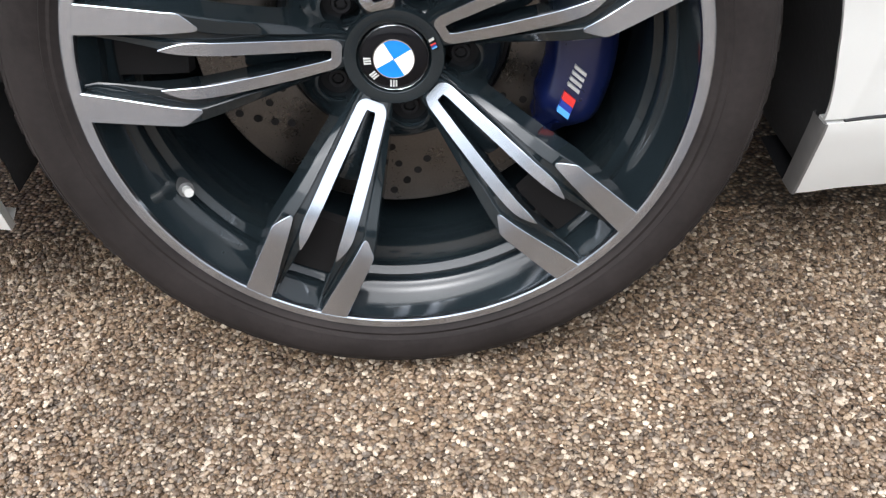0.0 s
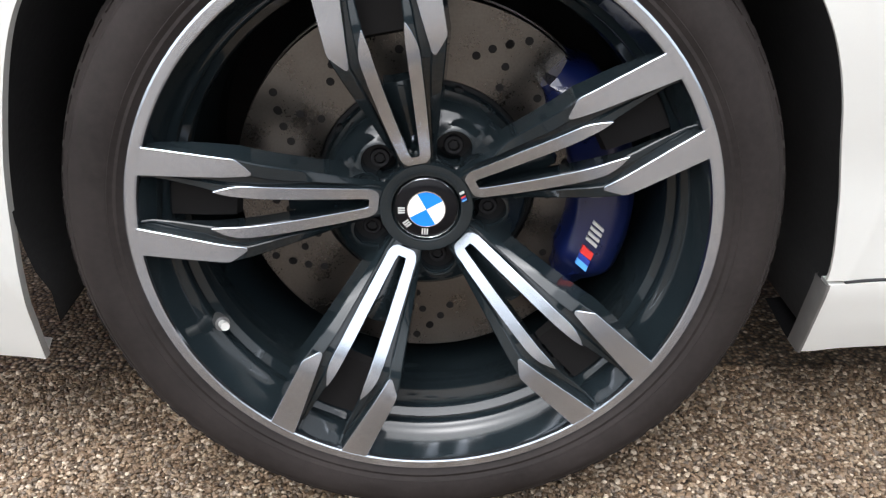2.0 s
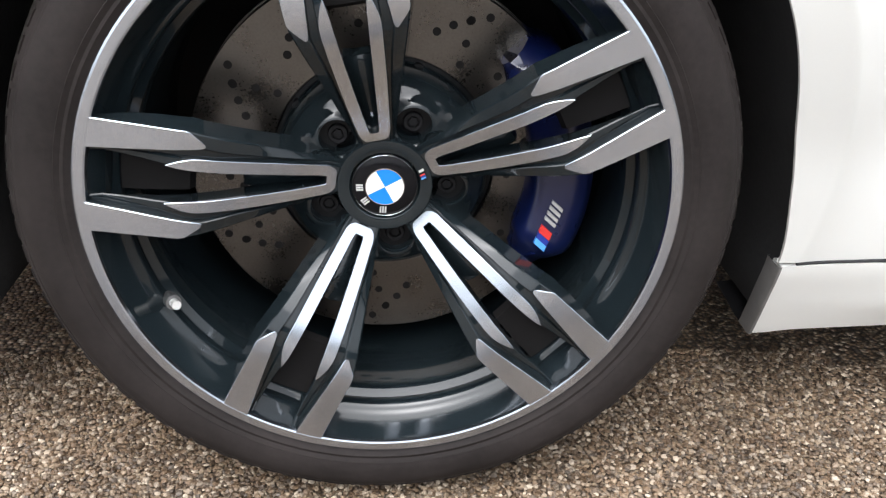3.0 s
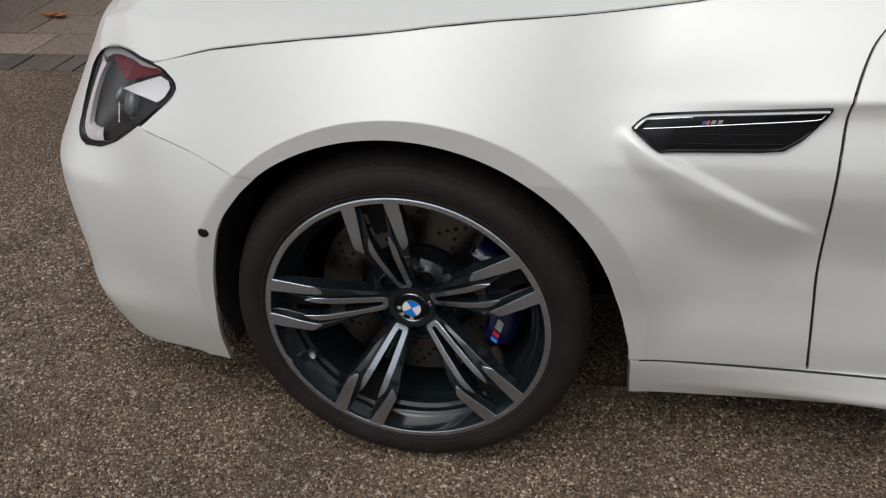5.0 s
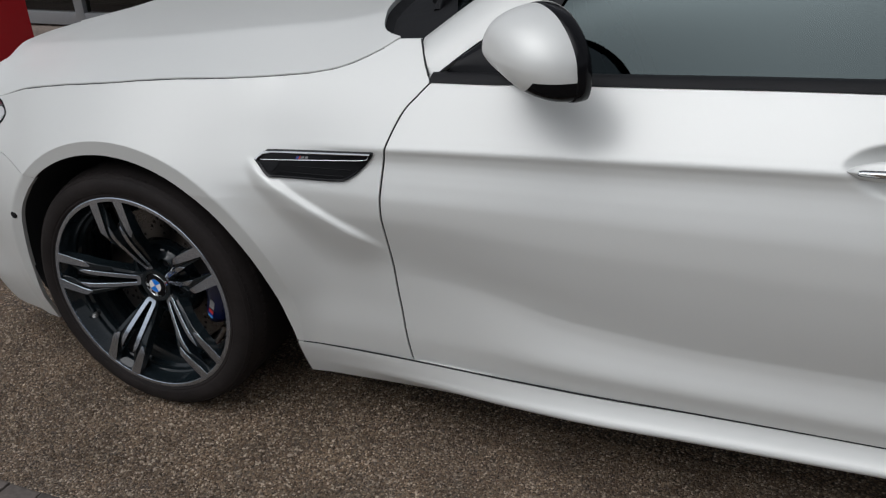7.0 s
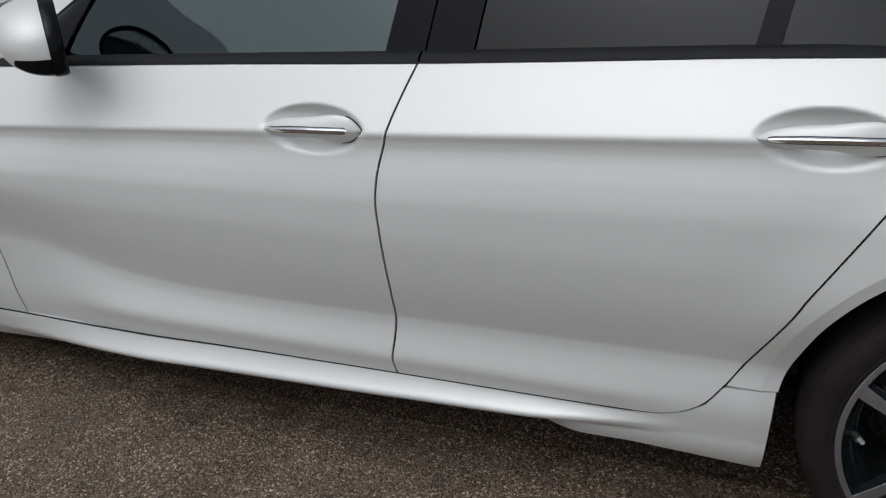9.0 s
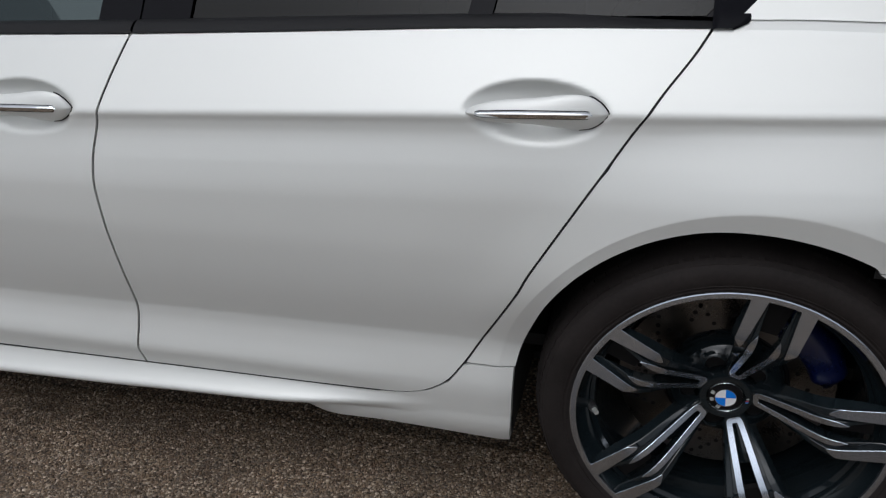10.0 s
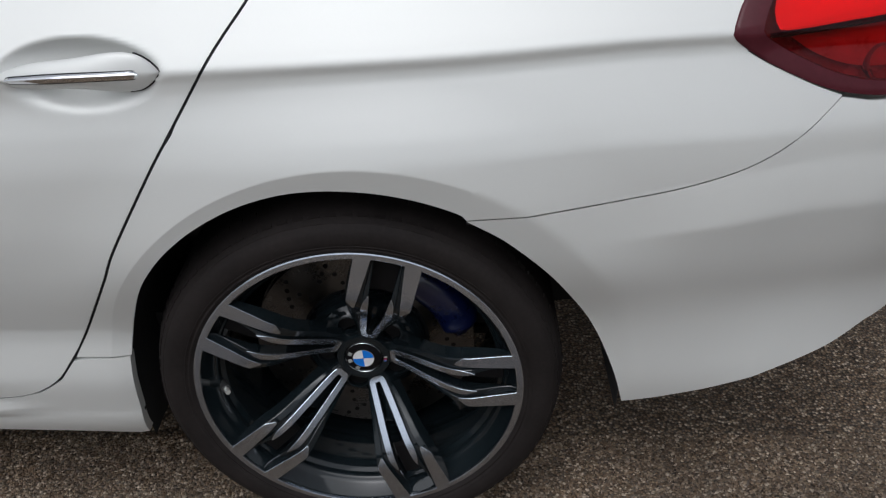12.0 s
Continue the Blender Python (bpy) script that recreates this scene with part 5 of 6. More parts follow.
def make_wheel(at, hub, first, disc_y, caliper_from, caliper_to, disc_turn=-80.0):
    w = empty("wheel", car, Matrix.Translation(at))
    tagged(w, "dark five-spoke alloy wheel with machined faces and a low-profile tyre")
    # every machined face lies on one turned surface
    face = lambda r: curve(FACE, r) + (hub - .036) * (1 - ease(.045, .18, r))
    # tyre
    bm = bmesh.new()
    lathe(bm, [(.262, -.018), (.268, -.0275), (.2725, -.0300), (.276, -.0325), (.279, -.0318), (.2835, -.0342), (.2842, -.0336), (.290, -.0355), (.304, -.0350), (.3130, -.0315), (.3185, -.0265), (.3200, -.0262), (.3265, -.0175), (.3325, -.0030), (.3365, .0150), (.3385, .045), (.338, .10), (.338, .17), (.3365, .20), (.329, .235), (.310, .250), (.27, .245), (.262, .235)], 128)
    tyre = part("tyre", bm, RUBBER, w, "black low-profile tyre", 30)
    bm = bmesh.new()
    for k in range(84):
        a = 360 * k / 84
        b2 = bmesh.new()
        vs = [b2.verts.new(p) for p in ((.3255, -.0180, -.011), (.3255, -.0180, .007), (.3365, .025, .0105), (.3365, .025, -.0075), (.3270, -.0190, -.0102), (.3270, -.0190, .0062), (.3390, .025, .0097), (.3390, .025, -.0067))]
        for f in ((4, 5, 6, 7), (0, 4, 7, 3), (1, 2, 6, 5), (0, 1, 5, 4), (3, 7, 6, 2)):
            b2.faces.new([vs[i] for i in f])
        bmesh.ops.transform(b2, matrix=Matrix.Rotation(radians(-a), 4, "Y"), verts=b2.verts)
        me = bpy.data.meshes.new("t")
        b2.to_mesh(me)
        b2.free()
        bm.from_mesh(me)
        bpy.data.meshes.remove(me)
    tagged(part("tread_edge", bm, RUBBER, tyre, "", 0), kind="stuff")
    # rim
    bm = bmesh.new()
    lathe(bm, [(.2590, -.0275), (.2570, -.022), (.2530, -.014), (.2475, -.002), (.2445, .0025), (.2425, .0040), (.2400, .0060), (.2385, .0085), (.2378, .018), (.2330, .022), (.2310, .0235), (.2290, .030), (.2275, .045), (.2260, .10), (.2260, .20), (.2380, .235)], 128)
    rim = part("rim", bm, DARK_ALLOY, w, "dark grey gloss rim barrel", 35)
    bm = bmesh.new()
    lathe(bm, [(.2712, -.0180), (.2712, -.0270), (.2700, -.0298), (.2680, -.0308), (.2605, -.0306), (.2590, -.0298), (.2583, -.0260)], 128)
    part("rim_lip", bm, MACHINED, rim, "machined rim lip", 25)
    # lines along a spoke, as half widths over the radius
    slot = [(.04, .0034), (.05, .0040), (.08, .0068), (.11, .0096), (.14, .0121), (.170, .0147), (.1917, .0176), (.2475, .0205), (.26, .0210)]
    rib = [(.04, .0120), (.05, .0143), (.08, .0180), (.11, .0212), (.14, .0239), (.166, .0260), (.20, .0258), (.2475, .0238), (.26, .0240)]
    inner = [(.04, .0150), (.05, .0166), (.08, .0207), (.11, .0250), (.14, .0300), (.161, .0350), (.20, .0312), (.23, .0282), (.26, .0255)]
    outer = [(.04, .0165), (.05, .0190), (.175, .0510), (.20, .0517), (.23, .0523), (.26, .0528)]
    at_r = lambda line, r: float(np.interp(r, [p[0] for p in line], [p[1] for p in line]))
    for k in range(5):
        ang = first + 72 * k
        spoke = empty("spoke", w)
        # two dark arms: rib along the slot, groove, facet, outer wall
        for s in (1, -1):
            rows = []
            for r in (.042, .05, .06, .075, .09, .105, .12, .135, .148, .157, .1615, .166, .171, .1755, .185, .20, .215, .23, .2475, .2594):
                f, u0, u1, u2, u3 = face(r), at_r(slot, r), at_r(rib, r), at_r(inner, r), at_r(outer, r)
                top = f + .0008 + .0105 * ease(.168, .246, r) - .006 * ease(.2475, .2594, r)
                fi = f + .0007 + .0042 * ease(.160, .10, r)
                fo = f + .0007 + .0075 * ease(.176, .09, r)
                groove = max(fi, min(top, f + .004)) + .0042 * ease(.046, .09, r)
                low = f + curve([(.04, .050), (.10, .036), (.20, .024), (.245, .017), (.26, .012)], r)
                sec = [(u0 + .003, low), (u0, top + .0012), (u0 + .0010, top), (u1 - .0008, top), (u1, top + .0010), (u1 + .0006, groove), (u2 - .0008, groove), (u2 - .0002, fi + .0010), (u2 + .0008, fi), (u3 - .0012, fo), (u3, fo + .0014), (u3 + .0035 * ease(.26, .2, r), low)]
                rows.append([(r, y, s * u) for u, y in sec])
            bm = bmesh.new()
            vs = grid(bm, rows, True)
            bm.faces.new(vs[0])
            bm.faces.new(vs[-1][::-1])
            bmesh.ops.recalc_face_normals(bm, faces=bm.faces)
            turned(bm, ang)
            part("arm", bm, DARK_ALLOY, spoke, "", 26)
            # outer machined blade
            bm = bmesh.new()
            turned_face(bm, face, [(r, s * u0, s * u1) for r, u0, u1 in ((.1604, .0372, .0386), (.1612, .0358, .0398), (.1640, .0350, .0422), (.1690, .0345, .0464), (.1740, .0340, .0503), (.1770, .0337, .0511), (.185, .0329, .0513), (.20, .0314, .0516), (.215, .0299, .0519), (.23, .0284, .0522), (.245, .0271, .0524), (.2598, .0258, .0526))])
            bmesh.ops.recalc_face_normals(bm, faces=bm.faces)
            turned(bm, ang)
            part("outer_blade", bm, MACHINED, spoke, "machined blade face", 25)
        # forked machined face towards the hub
        bm = bmesh.new()
        for s in (1, -1):
            turned_face(bm, face, [(r, s * u0, s * u1) for r, u0, u1 in [(.1924, .0178, .0184), (.1895, .0171, .0198), (.184, .0161, .0220), (.176, .0151, .0245), (.168, .0145, .0257)] + [(r, at_r(slot, r), at_r(rib, r)) for r in (.160, .15, .14, .13, .12, .11, .10, .09, .08, .07, .062)] + [(.0575, .0043, .0154), (.0555, .0036, .0150)]])
        turned_face(bm, face, [(.0555, -.0150, .0150), (.0525, -.0140, .0140), (.0495, -.0122, .0122), (.0475, -.0100, .0100), (.0466, -.0078, .0078)])
        bmesh.ops.recalc_face_normals(bm, faces=bm.faces)
        turned(bm, ang)
        part("inner_blade", bm, MACHINED, spoke, "machined forked face", 25)
        # rounded floor of the fork's slot
        bm = bmesh.new()
        rows = [[(r, face(r) + d + .006 * abs(u) ** 2, u * h) for u in np.linspace(-1, 1, 9)] for r, d, h in ((.050, .004, .0075), (.056, .016, .0085), (.07, .020, .010), (.10, .024, .0125), (.122, .027, .0145), (.131, .034, .015), (.134, .050, .015))]
        grid(bm, rows)
        turned(bm, ang)
        part("slot_floor", bm, DARK_ALLOY, spoke, "", 50)
        # foot of the slot at the rim
        bm = bmesh.new()
        grid(bm, [[(r, y, u) for u in np.linspace(-h, h, 7)] for r, y, h in ((.2597, -.0278, .0285), (.2570, -.0235, .0285), (.2480, -.0085, .0285), (.2455, -.0045, .028), (.2440, .002, .027), (.2425, .012, .026))])
        turned(bm, ang)
        part("slot_foot", bm, DARK_ALLOY, spoke, "", 40)
        # black sheet added so that the slot's outer end reads as deep shade
        bm = bmesh.new()
        grid(bm, [[(r, y, u) for u in np.linspace(-h, h, 5)] for r, y, h in ((.2432, .009, .026), (.236, .010, .026), (.205, .012, .024), (.178, .014, .021), (.174, .022, .021))])
        turned(bm, ang)
        part("slot_back", bm, RECESS_SHADE, spoke, "", 40)
    # hub: a turned middle, and a web with deep bolt pockets that rolls back between the spokes
    bm = bmesh.new()
    lathe(bm, [(.0001, hub + .006), (.030, hub + .006), (.0330, hub + .000), (.0340, hub - .0040), (.0350, hub - .0046), (.0450, hub - .0042), (.0462, hub - .0020), (.0470, hub + .006)], 96)
    hubp = part("hub", bm, DARK_ALLOY, w, "dark gloss hub", 35)
    web = lambda r: hub + curve([(.0425, -.0030), (.046, .0010), (.052, .0060), (.062, .0105), (.074, .0135), (.082, .0152), (.092, .0205), (.1010, .0315), (.1075, .056)], r)
    for k in range(5):
        a = radians(first + 36 + 72 * k)
        cx, cz = .0620 * math.cos(a), .0620 * math.sin(a)
        at_a = lambda r, d: np.array((r * math.cos(a + radians(d)), r * math.sin(a + radians(d))))
        edge = even([at_a(.0425, d) for d in range(-36, 37, 4)] + [at_a(r, 36) for r in (.06, .08)] + [at_a(.1075, d) for d in range(36, -37, -4)] + [at_a(r, -36) for r in (.08, .06, .0425)], 96)[:-1]
        mid = np.array((cx, cz))
        hole = [mid + (p - mid) / np.linalg.norm(p - mid) * .0178 for p in edge]
        ring = lambda d, y: [(*(mid + (h - mid) * d / .0178)[:1], y, (mid + (h - mid) * d / .0178)[1]) for h in hole]
        rows = [ring(.0162, hub + .038), ring(.0170, hub + .016), ring(.0174, hub + .0105)]
        for t in (0, .04, .10, .18, .28, .38, .48, .58, .68, .78, .86, .92, .96, 1.0):
            row = []
            for h, p in zip(hole, edge):
                x, z = h + (p - h) * t
                m = ease(.0, .010, np.linalg.norm(h + (p - h) * t - h))
                row.append((x, (hub + .0095) * (1 - m) + web(math.hypot(x, z)) * m, z))
            rows.append(row)
        bm = bmesh.new()
        grid(bm, rows, True)
        bmesh.ops.recalc_face_normals(bm, faces=bm.faces)
        part("bolt_web", bm, DARK_ALLOY, hubp, "", 50)
        bm = bmesh.new()
        disc(bm, cx, hub + .035, cz, .0168)
        part("bolt_well", bm, RECESS_SHADE, hubp, "", 0)
        # bolt head: a round collar with a six-sided socket
        bm = bmesh.new()
        lathe(bm, [(.0128, hub + .0350), (.0128, hub + .0280), (.0118, hub + .0265), (.0102, hub + .0255), (.0096, hub + .0210), (.0088, hub + .0200), (.0062, hub + .0200), (.0058, hub + .0206), (.0056, hub + .0265), (.0001, hub + .0265)], 24, (cx, 0, cz))
        hexa = [(cx + (.0052 if i % 2 else .0040) * math.cos(math.pi / 6 * i + .3), cz + (.0052 if i % 2 else .0040) * math.sin(math.pi / 6 * i + .3)) for i in range(12)]
        prism(bm, hexa, lambda p, q: hub + .0215, lambda p, q: hub + .0264, .0005)
        bmesh.ops.recalc_face_normals(bm, faces=bm.faces)
        part("wheel_bolt", bm, BLACK_MATT, hubp, "black wheel bolt", 30)
    # centre cap with a plain quartered badge
    bm = bmesh.new()
    lathe(bm, [(.0001, hub - .0062), (.018, hub - .0058), (.026, hub - .0047), (.0300, hub - .003), (.0305, hub + .003)], 64)
    cap = part("centre_cap", bm, BLACK_GLOSS, w, "round black centre cap with a blue and white quartered badge", 40)
    bm = bmesh.new()
    lathe(bm, [(.0300, hub + .002), (.0304, hub - .0036), (.0311, hub - .0044), (.0318, hub - .0036), (.0321, hub + .002)], 64)
    part("cap_ring", bm, CHROME, cap, "chrome ring", 40)
    bm = bmesh.new()
    lathe(bm, [(.0178, hub - .0058), (.0180, hub - .0066), (.0188, hub - .0066), (.0190, hub - .0056)], 64)
    part("badge_ring", bm, CHROME, cap, "", 40)
    for q in range(4):
        bm = bmesh.new()
        pts = [(.0002, 0)] + [(.0179 * math.cos(radians(t)), .0179 * math.sin(radians(t))) for t in np.linspace(0, 90, 13)]
        bm.faces.new([bm.verts.new((a, hub - .0066 + 1.5 * (a * a + b * b), b)) for a, b in pts])
        turned(bm, first + 90 * q)
        part("badge_quarter", bm, WHITE if q % 2 else BLUE, cap, "", 0)
    for t in (-178, -142, -95):
        bm = bmesh.new()
        for u in (-.0032, -.0008, .0016):
            prism(bm, [(.0208, u), (.0208, u + .0015), (.0274, u + .0015), (.0274, u)], lambda a, b: hub - .0059, lambda a, b: hub - .004, .0002)
        bmesh.ops.recalc_face_normals(bm, faces=bm.faces)
        turned(bm, t + first - 27)
        part("badge_bar", bm, SILVER, cap, "", 0)
    # small striped plate beside the cap
    bm = bmesh.new()
    prism(bm, [(.0340, -.0062), (.0415, -.0062), (.0415, .0062), (.0340, .0062)], lambda a, b: hub - .0045, lambda a, b: hub + .001, .0006)
    turned(bm, first - 10)
    plate = part("badge_plate", bm, BLACK_GLOSS, w, "small plate with red and blue stripes")
    for u, m in ((-.0045, LIGHT_BLUE), (-.0027, DARK_BLUE), (-.0009, RED), (.003, SILVER)):
        bm = bmesh.new()
        prism(bm, [(.0352, u), (.0352, u + (.0013 if u < .002 else .0026)), (.0402, u + (.0022 if u < .002 else .0034)), (.0402, u + .0009)], lambda a, b: hub - .0049, lambda a, b: hub - .004, .0001)
        turned(bm, first - 10)
        part("stripe", bm, m, plate, "", 0)
    # valve
    bm = bmesh.new()
    va = radians(first + 36 + 144)
    pos = lambda r, y: (r * math.cos(va), y, r * math.sin(va))
    tube(bm, [pos(.2400, .016), pos(.2360, .010), pos(.2290, -.002)], .0074, 14)
    valve = part("valve", bm, VALVE, w, "metal tyre valve", 40)
    bm = bmesh.new()
    tube(bm, [pos(.2290, -.002), pos(.2285, -.003), pos(.2240, -.0105), pos(.2235, -.0115)], .0044, 12)
    part("valve_cap", bm, SILVER, valve, "", 40)
    # brake disc with drilled holes
    brake = empty("brake_disc", w)
    tagged(brake, "drilled steel brake disc")
    bm = bmesh.new()
    lathe(bm, [(.112, disc_y + .012), (.112, disc_y), (.113, disc_y - .0006), (.1915, disc_y - .0006), (.1925, disc_y + .0005), (.1925, disc_y + .010), (.185, disc_y + .0105), (.185, disc_y + .024), (.1925, disc_y + .0245), (.1925, disc_y + .036), (.112, disc_y + .036)], 128)
    part("rotor", bm, DISC, brake, "", 30)
    # the holes are flat dark discs, their shade put into the colour
    bm = bmesh.new()
    for k in range(12):
        for i in range(4):
            r, a = .1435 + .0118 * i, 2 * math.pi * k / 12 + radians(disc_turn - 4.6 * i)
            disc(bm, r * math.cos(a), disc_y - .0012, r * math.sin(a), .0042, 12)
        for i in range(3):
            r, a = .1260 + .0200 * i, 2 * math.pi * (k + .5) / 12 + radians(disc_turn + 3 * i)
            disc(bm, r * math.cos(a), disc_y - .0012, r * math.sin(a), .0040, 12)
    tagged(part("hole_pattern", bm, RECESS_SHADE, brake, "", 0), kind="stuff")
    bm = bmesh.new()
    lathe(bm, [(.055, disc_y - .030), (.084, disc_y - .030), (.090, disc_y - .024), (.094, disc_y + .002), (.1115, disc_y + .004)], 64)
    for k in range(10):
        a = 2 * math.pi * k / 10
        lathe(bm, [(.0001, disc_y - .004), (.006, disc_y - .004), (.0065, disc_y + .004)], 10, (.103 * math.cos(a), 0, .103 * math.sin(a)))
    part("disc_hat", bm, HUB_STEEL, brake, "", 40)
    # blue caliper
    caliper = empty("brake_caliper", w)
    tagged(caliper, "blue painted brake caliper")
    y0, y1 = disc_y - .052, disc_y + .05
    n = 26
    rows = []
    for i in range(n + 1):
        t = i / n
        a = radians(caliper_from + (caliper_to - caliper_from) * t)
        end = min(t, 1 - t)
        k = ease(0, .14, end)
        ri, ro = .146 + .010 * (1 - k), .2075 - .018 * (1 - k)
        d = y0 + .016 * (1 - k)
        sec = [(ri, y1), (ri, d + .012), (ri + .006, d + .004), (ri + .018, d), (ro - .026, d - .002), (ro - .010, d + .004), (ro, d + .018), (ro + .002, y1)]
        rows.append([(r * math.cos(a), y, r * math.sin(a)) for r, y in sec])
    bm = bmesh.new()
    vs = grid(bm, rows)
    bm.faces.new(vs[0])
    bm.faces.new(vs[-1][::-1])
    part("caliper_body", bm, CALIPER, caliper, "", 40)
    if caliper_from < 0:
        # plain slanted stripes on the caliper's face
        fx, fz, tilt = .1655, -.0365, radians(-108)
        def stripe(c0, c1, m, name="stripe", half=.0068):
            bm = bmesh.new()
            pts = []
            for c, u in ((c0, -half), (c1, -half), (c1 + .006, half), (c0 + .006, half)):
                pts.append((fx + c * math.cos(tilt) - u * math.sin(tilt), fz + c * math.sin(tilt) + u * math.cos(tilt)))
            prism(bm, pts, lambda a, b: y0 - .0032, lambda a, b: y0 + .004, .0004)
            bmesh.ops.recalc_face_normals(bm, faces=bm.faces)
            part(name, bm, m, caliper, "", 0)
        stripe(.0235, .0300, LIGHT_BLUE)
        stripe(.0170, .0235, DARK_BLUE)
        stripe(.0085, .0170, RED)
        for k in range(4):
            stripe(-.0195 + .006 * k, -.0160 + .006 * k, SILVER)
    return w


front_wheel = make_wheel((0.0, 0, .338), .036, 28.2, .090, -33, 45)
rear_wheel = make_wheel((2.964, 0, .338), .060, 4.8, .108, 12, 66, -60.0)
other_side(front_wheel)
other_side(rear_wheel)


# ---- surroundings ----
def brick_mesh(name, sx, sy, sz, bevel, material):
    bm = bmesh.new()
    box(bm, -sx / 2, sx / 2, -sy / 2, sy / 2, -sz, 0, bevel)
    me = bpy.data.meshes.new(name)
    bm.to_mesh(me)
    bm.free()
    me.materials.append(material)
    return me


def lay(name, meshes, parent, m):
    ob = new(name, random.choice(meshes))
    ob.parent = parent
    ob.matrix_basis = m
    return ob


red_board = empty("sign_totem", None, Matrix.Translation((-3.5, 2.41, 0)))
tagged(red_board, "plain red painted sign totem standing on the paving", "sign")
bm = bmesh.new()
box(bm, -.40, .40, -.24, .24, 0.02, 1.9, .006)
part("panel", bm, RED_BOARD, red_board)
bm = bmesh.new()
box(bm, -.36, .36, -.20, .20, 0.0, 0.03, .004)
part("plinth", bm, BLACK_MATT, red_board)

# shopfront behind
WALL_Y = 4.0
front_wall = empty("wall_north")
tagged(front_wall, "grey aluminium shopfront with dark glass", "wall", kind="structure")
bm = bmesh.new()
box(bm, -14, 10, WALL_Y + .9, WALL_Y + 1.1, 0, 3.2, 0)
part("back_wall", bm, SHOP_DARK, front_wall)
bm = bmesh.new()
box(bm, -14, 10, WALL_Y - .1, WALL_Y + 1.1, 2.7, 3.6, .01)
part("fascia", bm, ALUMINIUM, front_wall)
xs = [-14 + 1.55 * k + .70 for k in range(16)]
bm = bmesh.new()
box(bm, -14, 10, WALL_Y - .03, WALL_Y + .05, .02, .12, .004)
part("bottom_rail", bm, ALUMINIUM, front_wall)
for x in xs:
    bm = bmesh.new()
    box(bm, x - .045, x + .045, WALL_Y - .034, WALL_Y + .054, .0, 2.7, .004)
    part("mullion", bm, ALUMINIUM, front_wall)
for x in xs[:-1]:
    bm = bmesh.new()
    grid(bm, [[(x + .04, WALL_Y + .01, z), (x + 1.51, WALL_Y + .01, z)] for z in (.11, 2.7)])
    outward(bm)
    part("pane", bm, SHOP_GLASS, front_wall)

# unseen plain walls, added to hold back low sky light and darken reflections
for name, x0, x1, y0, y1, h in (("wall_south", -24, 26, -13.3, -13.0, 1.3), ("wall_east", 25.7, 26, -13.0, 4.9, 4.0)):
    bm = bmesh.new()
    box(bm, x0, x1, y0, y1, 0, h, .02)
    tagged(link(name, bm, ADDED_WALL, None, "", 0), "plain dark wall out of view, added to hold back low sky light", "wall", kind="structure")

# joint bed under the paving by the shopfront, and its edging
bed = flat_sheet("pavement", -16, 10, 2.3, 4.9, -.0012, JOINT, 1, 1)
tagged(bed, "buff paving slabs with sandy joints before the shopfront", "pavement", kind="structure")
kerb = empty("kerb")
tagged(kerb, "row of dark grey block pavers edging the gravel", "kerb", kind="structure")
edging = empty("kerb")
tagged(edging, "row of grey block pavers between gravel and slabs", "kerb", kind="structure")

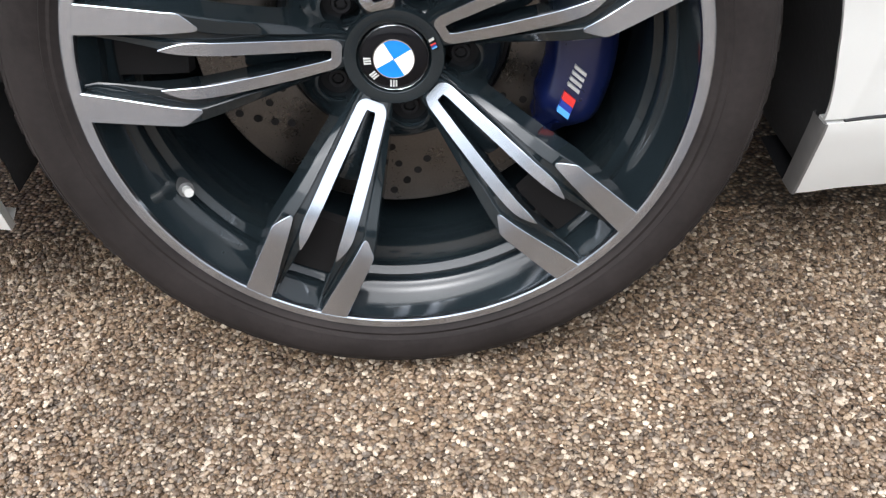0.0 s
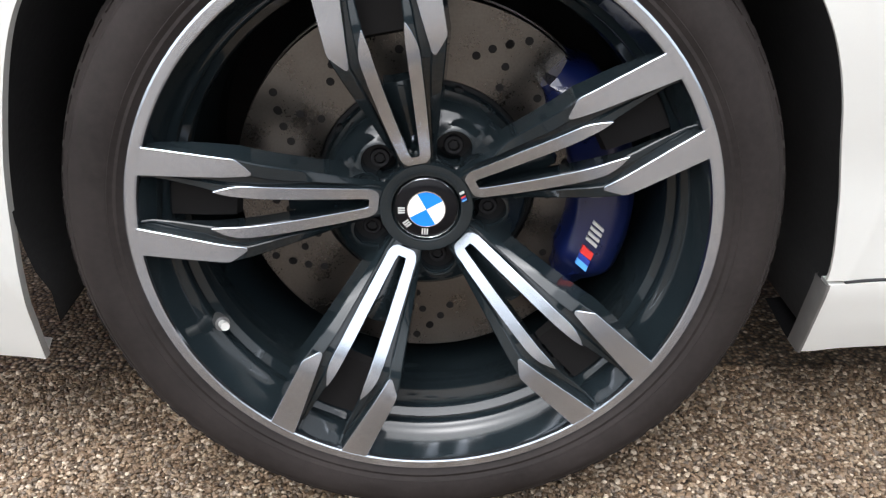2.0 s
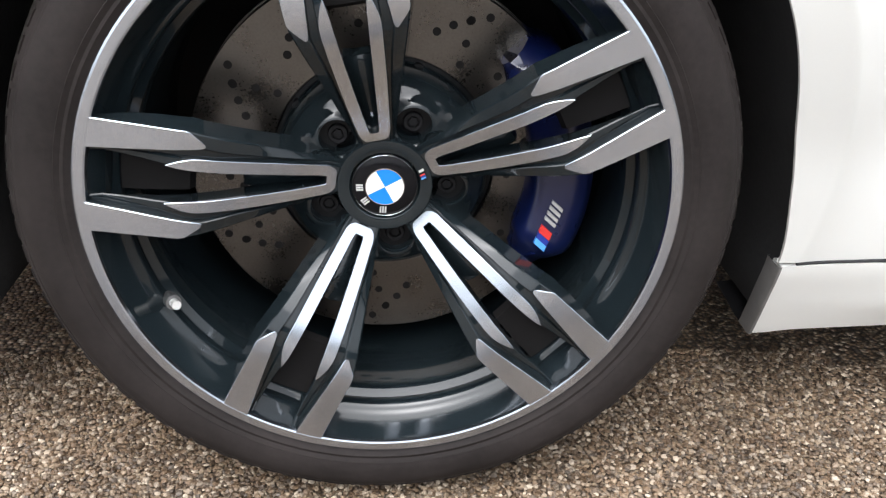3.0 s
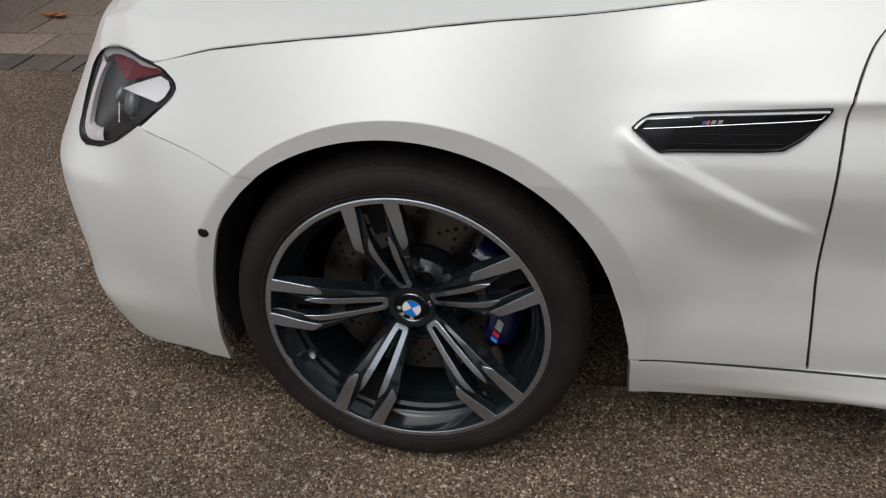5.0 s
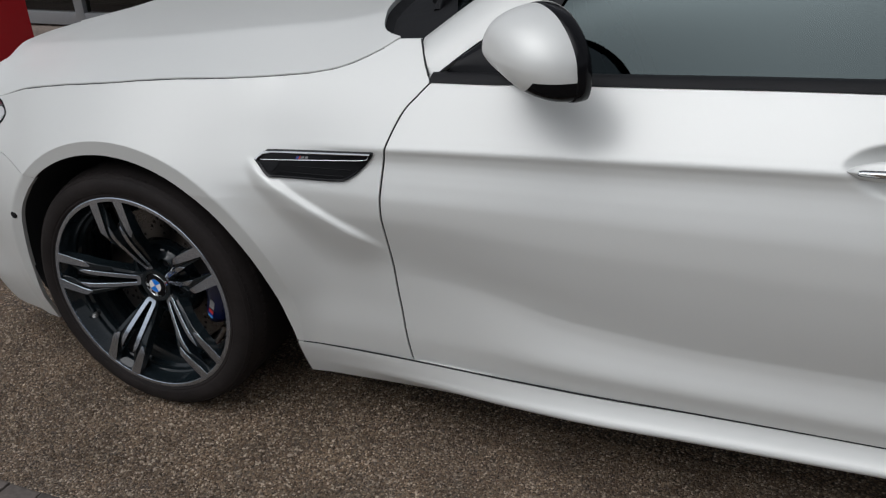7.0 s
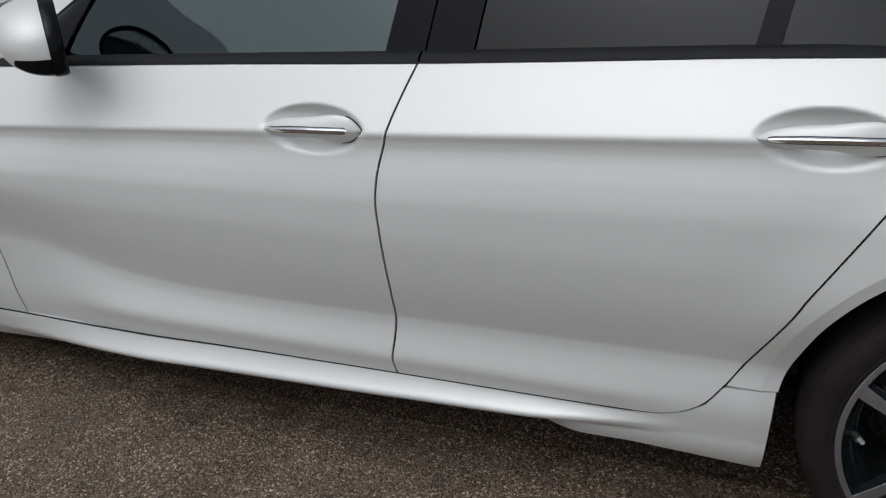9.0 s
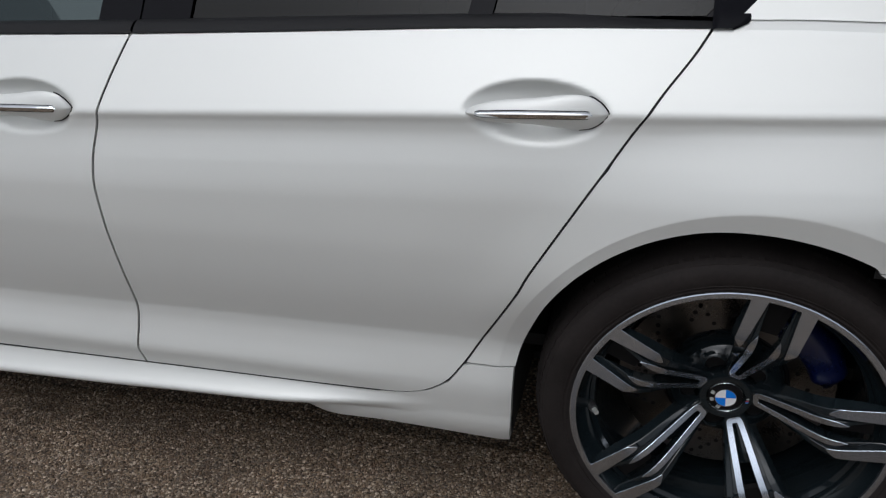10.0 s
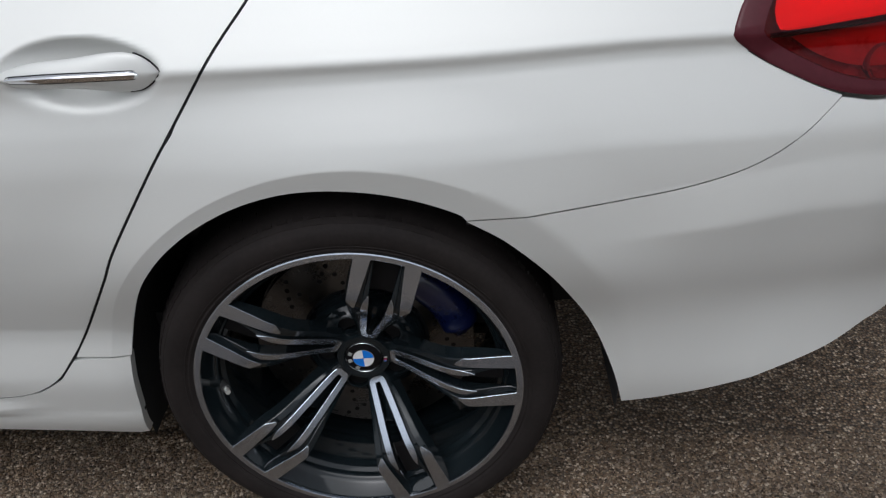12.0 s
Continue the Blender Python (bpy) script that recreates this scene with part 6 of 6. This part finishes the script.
# stones of the gravel, on the stretch of drive along the car's side
def stones(name, x0, x1, y0, y1, size, seed, ico):
    rng = np.random.default_rng(seed)
    step = size * 0.86
    nx, ny = int((x1 - x0) / step), int((y1 - y0) / step)
    gx, gy = np.meshgrid(np.arange(nx), np.arange(ny))
    px = x0 + (gx.ravel() + (gy.ravel() % 2) * .5 + rng.uniform(-.38, .38, nx * ny)) * step
    py = y0 + (gy.ravel() + rng.uniform(-.38, .38, nx * ny)) * step
    n = len(px)
    if ico:
        b2 = bmesh.new()
        bmesh.ops.create_icosphere(b2, subdivisions=1, radius=1)
        base = np.array([v.co[:] for v in b2.verts])
        faces = np.array([[v.index for v in f.verts] for f in b2.faces])
        b2.free()
    else:
        base = np.array([(1, 0, 0), (.3, .95, 0), (-.8, .6, 0), (-.8, -.6, 0), (.3, -.95, 0), (.05, 0, .8)], float)
        faces = np.array([(0, 1, 5), (1, 2, 5), (2, 3, 5), (3, 4, 5), (4, 0, 5)])
    r = size * (.36 + .46 * rng.uniform(0, 1, n) ** 1.6)
    ax = np.stack([r * rng.uniform(.75, 1.25, n), r * rng.uniform(.75, 1.2, n), r * rng.uniform(.45, .8, n)], 1)
    ang = rng.uniform(0, 2 * np.pi, n)
    tilt = rng.uniform(-.35, .35, n)
    p = base[None] * ax[:, None] * rng.uniform(.82, 1.18, (n, len(base), 1))
    ct, st = np.cos(tilt)[:, None], np.sin(tilt)[:, None]
    p = np.stack([p[..., 0] * ct - p[..., 2] * st, p[..., 1], p[..., 0] * st + p[..., 2] * ct], -1)
    c, s = np.cos(ang)[:, None], np.sin(ang)[:, None]
    p = np.stack([p[..., 0] * c - p[..., 1] * s, p[..., 0] * s + p[..., 1] * c, p[..., 2]], -1)
    p += np.stack([px, py, rng.uniform(-.0028, .0004, n)], 1)[:, None]
    verts = p.reshape(-1, 3)
    tri = (faces[None] + (np.arange(n) * len(base))[:, None, None]).reshape(-1, 3)
    me = bpy.data.meshes.new(name)
    me.vertices.add(len(verts))
    me.vertices.foreach_set("co", verts.ravel())
    me.loops.add(tri.size)
    me.loops.foreach_set("vertex_index", tri.ravel().astype(np.int32))
    me.polygons.add(len(tri))
    me.polygons.foreach_set("loop_start", np.arange(0, tri.size, 3, dtype=np.int32))
    me.polygons.foreach_set("use_smooth", np.zeros(len(tri), bool))
    me.update(calc_edges=True)
    me.materials.append(STONE)
    ob = new(name, me)
    return tagged(ob, "brown and buff rounded gravel stones bound in resin", "gravel", kind="stuff")


stones("gravel_stones", -.95, .62, -.30, .26, .0053, 3, True)
stones("gravel_stones", .62, 4.3, -.400, .22, .0056, 4, False)
stones("gravel_stones", -.95, .62, -.400, -.30, .0056, 5, False)
stones("gravel_stones", -1.9, -.95, -.35, .9, .0078, 6, False)

# block pavers of the kerb and of the far edging, then the slabs
bricks = [brick_mesh("paver_block", .0975, .198, .05, b, PAVER) for b in (.004, .0055, .007)]
for k in range(66):
    lay("paver_block", bricks, kerb, pose(-1.9 + .1 * k, -.515, .006 + random.uniform(-.002, .002), random.uniform(-.6, .6), random.uniform(-.6, .6), random.uniform(-.7, .7)))
for k in range(150):
    lay("paver_block", bricks, edging, pose(-14 + .1045 * k, 2.20, .004 + random.uniform(-.002, .002), 0, 0, random.uniform(-.8, .8)))
slabs = [brick_mesh("paving_slab", .392, .292, .04, b, SLAB) for b in (.004, .006)]
for j in range(6):
    for k in range(42):
        lay("paving_slab", slabs, bed, pose(-11 + .40 * k + (j % 2) * .2, 2.46 + .30 * j, .003 + random.uniform(-.002, .002), random.uniform(-.2, .2), random.uniform(-.2, .2), random.uniform(-.4, .4)))

# a few dry leaves blown onto the slabs
random.seed(11)
for lx, ly in ((-2.62, 2.87), (-2.56, 2.86)):
    size, turn = random.uniform(.045, .065), random.uniform(0, 6.28)
    bm = bmesh.new()
    rows = []
    for k in range(9):
        t = k / 8
        w = size * .42 * math.sin(math.pi * min(1, t * .94 + .03)) ** .8 * (1 + .18 * math.cos(k * math.pi))
        curl = .018 * (t - .45) ** 2 + .003
        rows.append([(size * (t - .5) * 2 * .8, u * w, .008 + curl * 1.6 + .010 * u * u) for u in (-1, -.5, 0, .5, 1)])
    grid(bm, rows)
    bmesh.ops.transform(bm, matrix=Matrix.Translation((lx, ly, 0)) @ Matrix.Rotation(turn, 4, "Z"), verts=bm.verts)
    tagged(link("dry_leaf", bm, LEAF, None, "", 0), "dry orange-brown leaf lying on the paving slabs", "leaf")
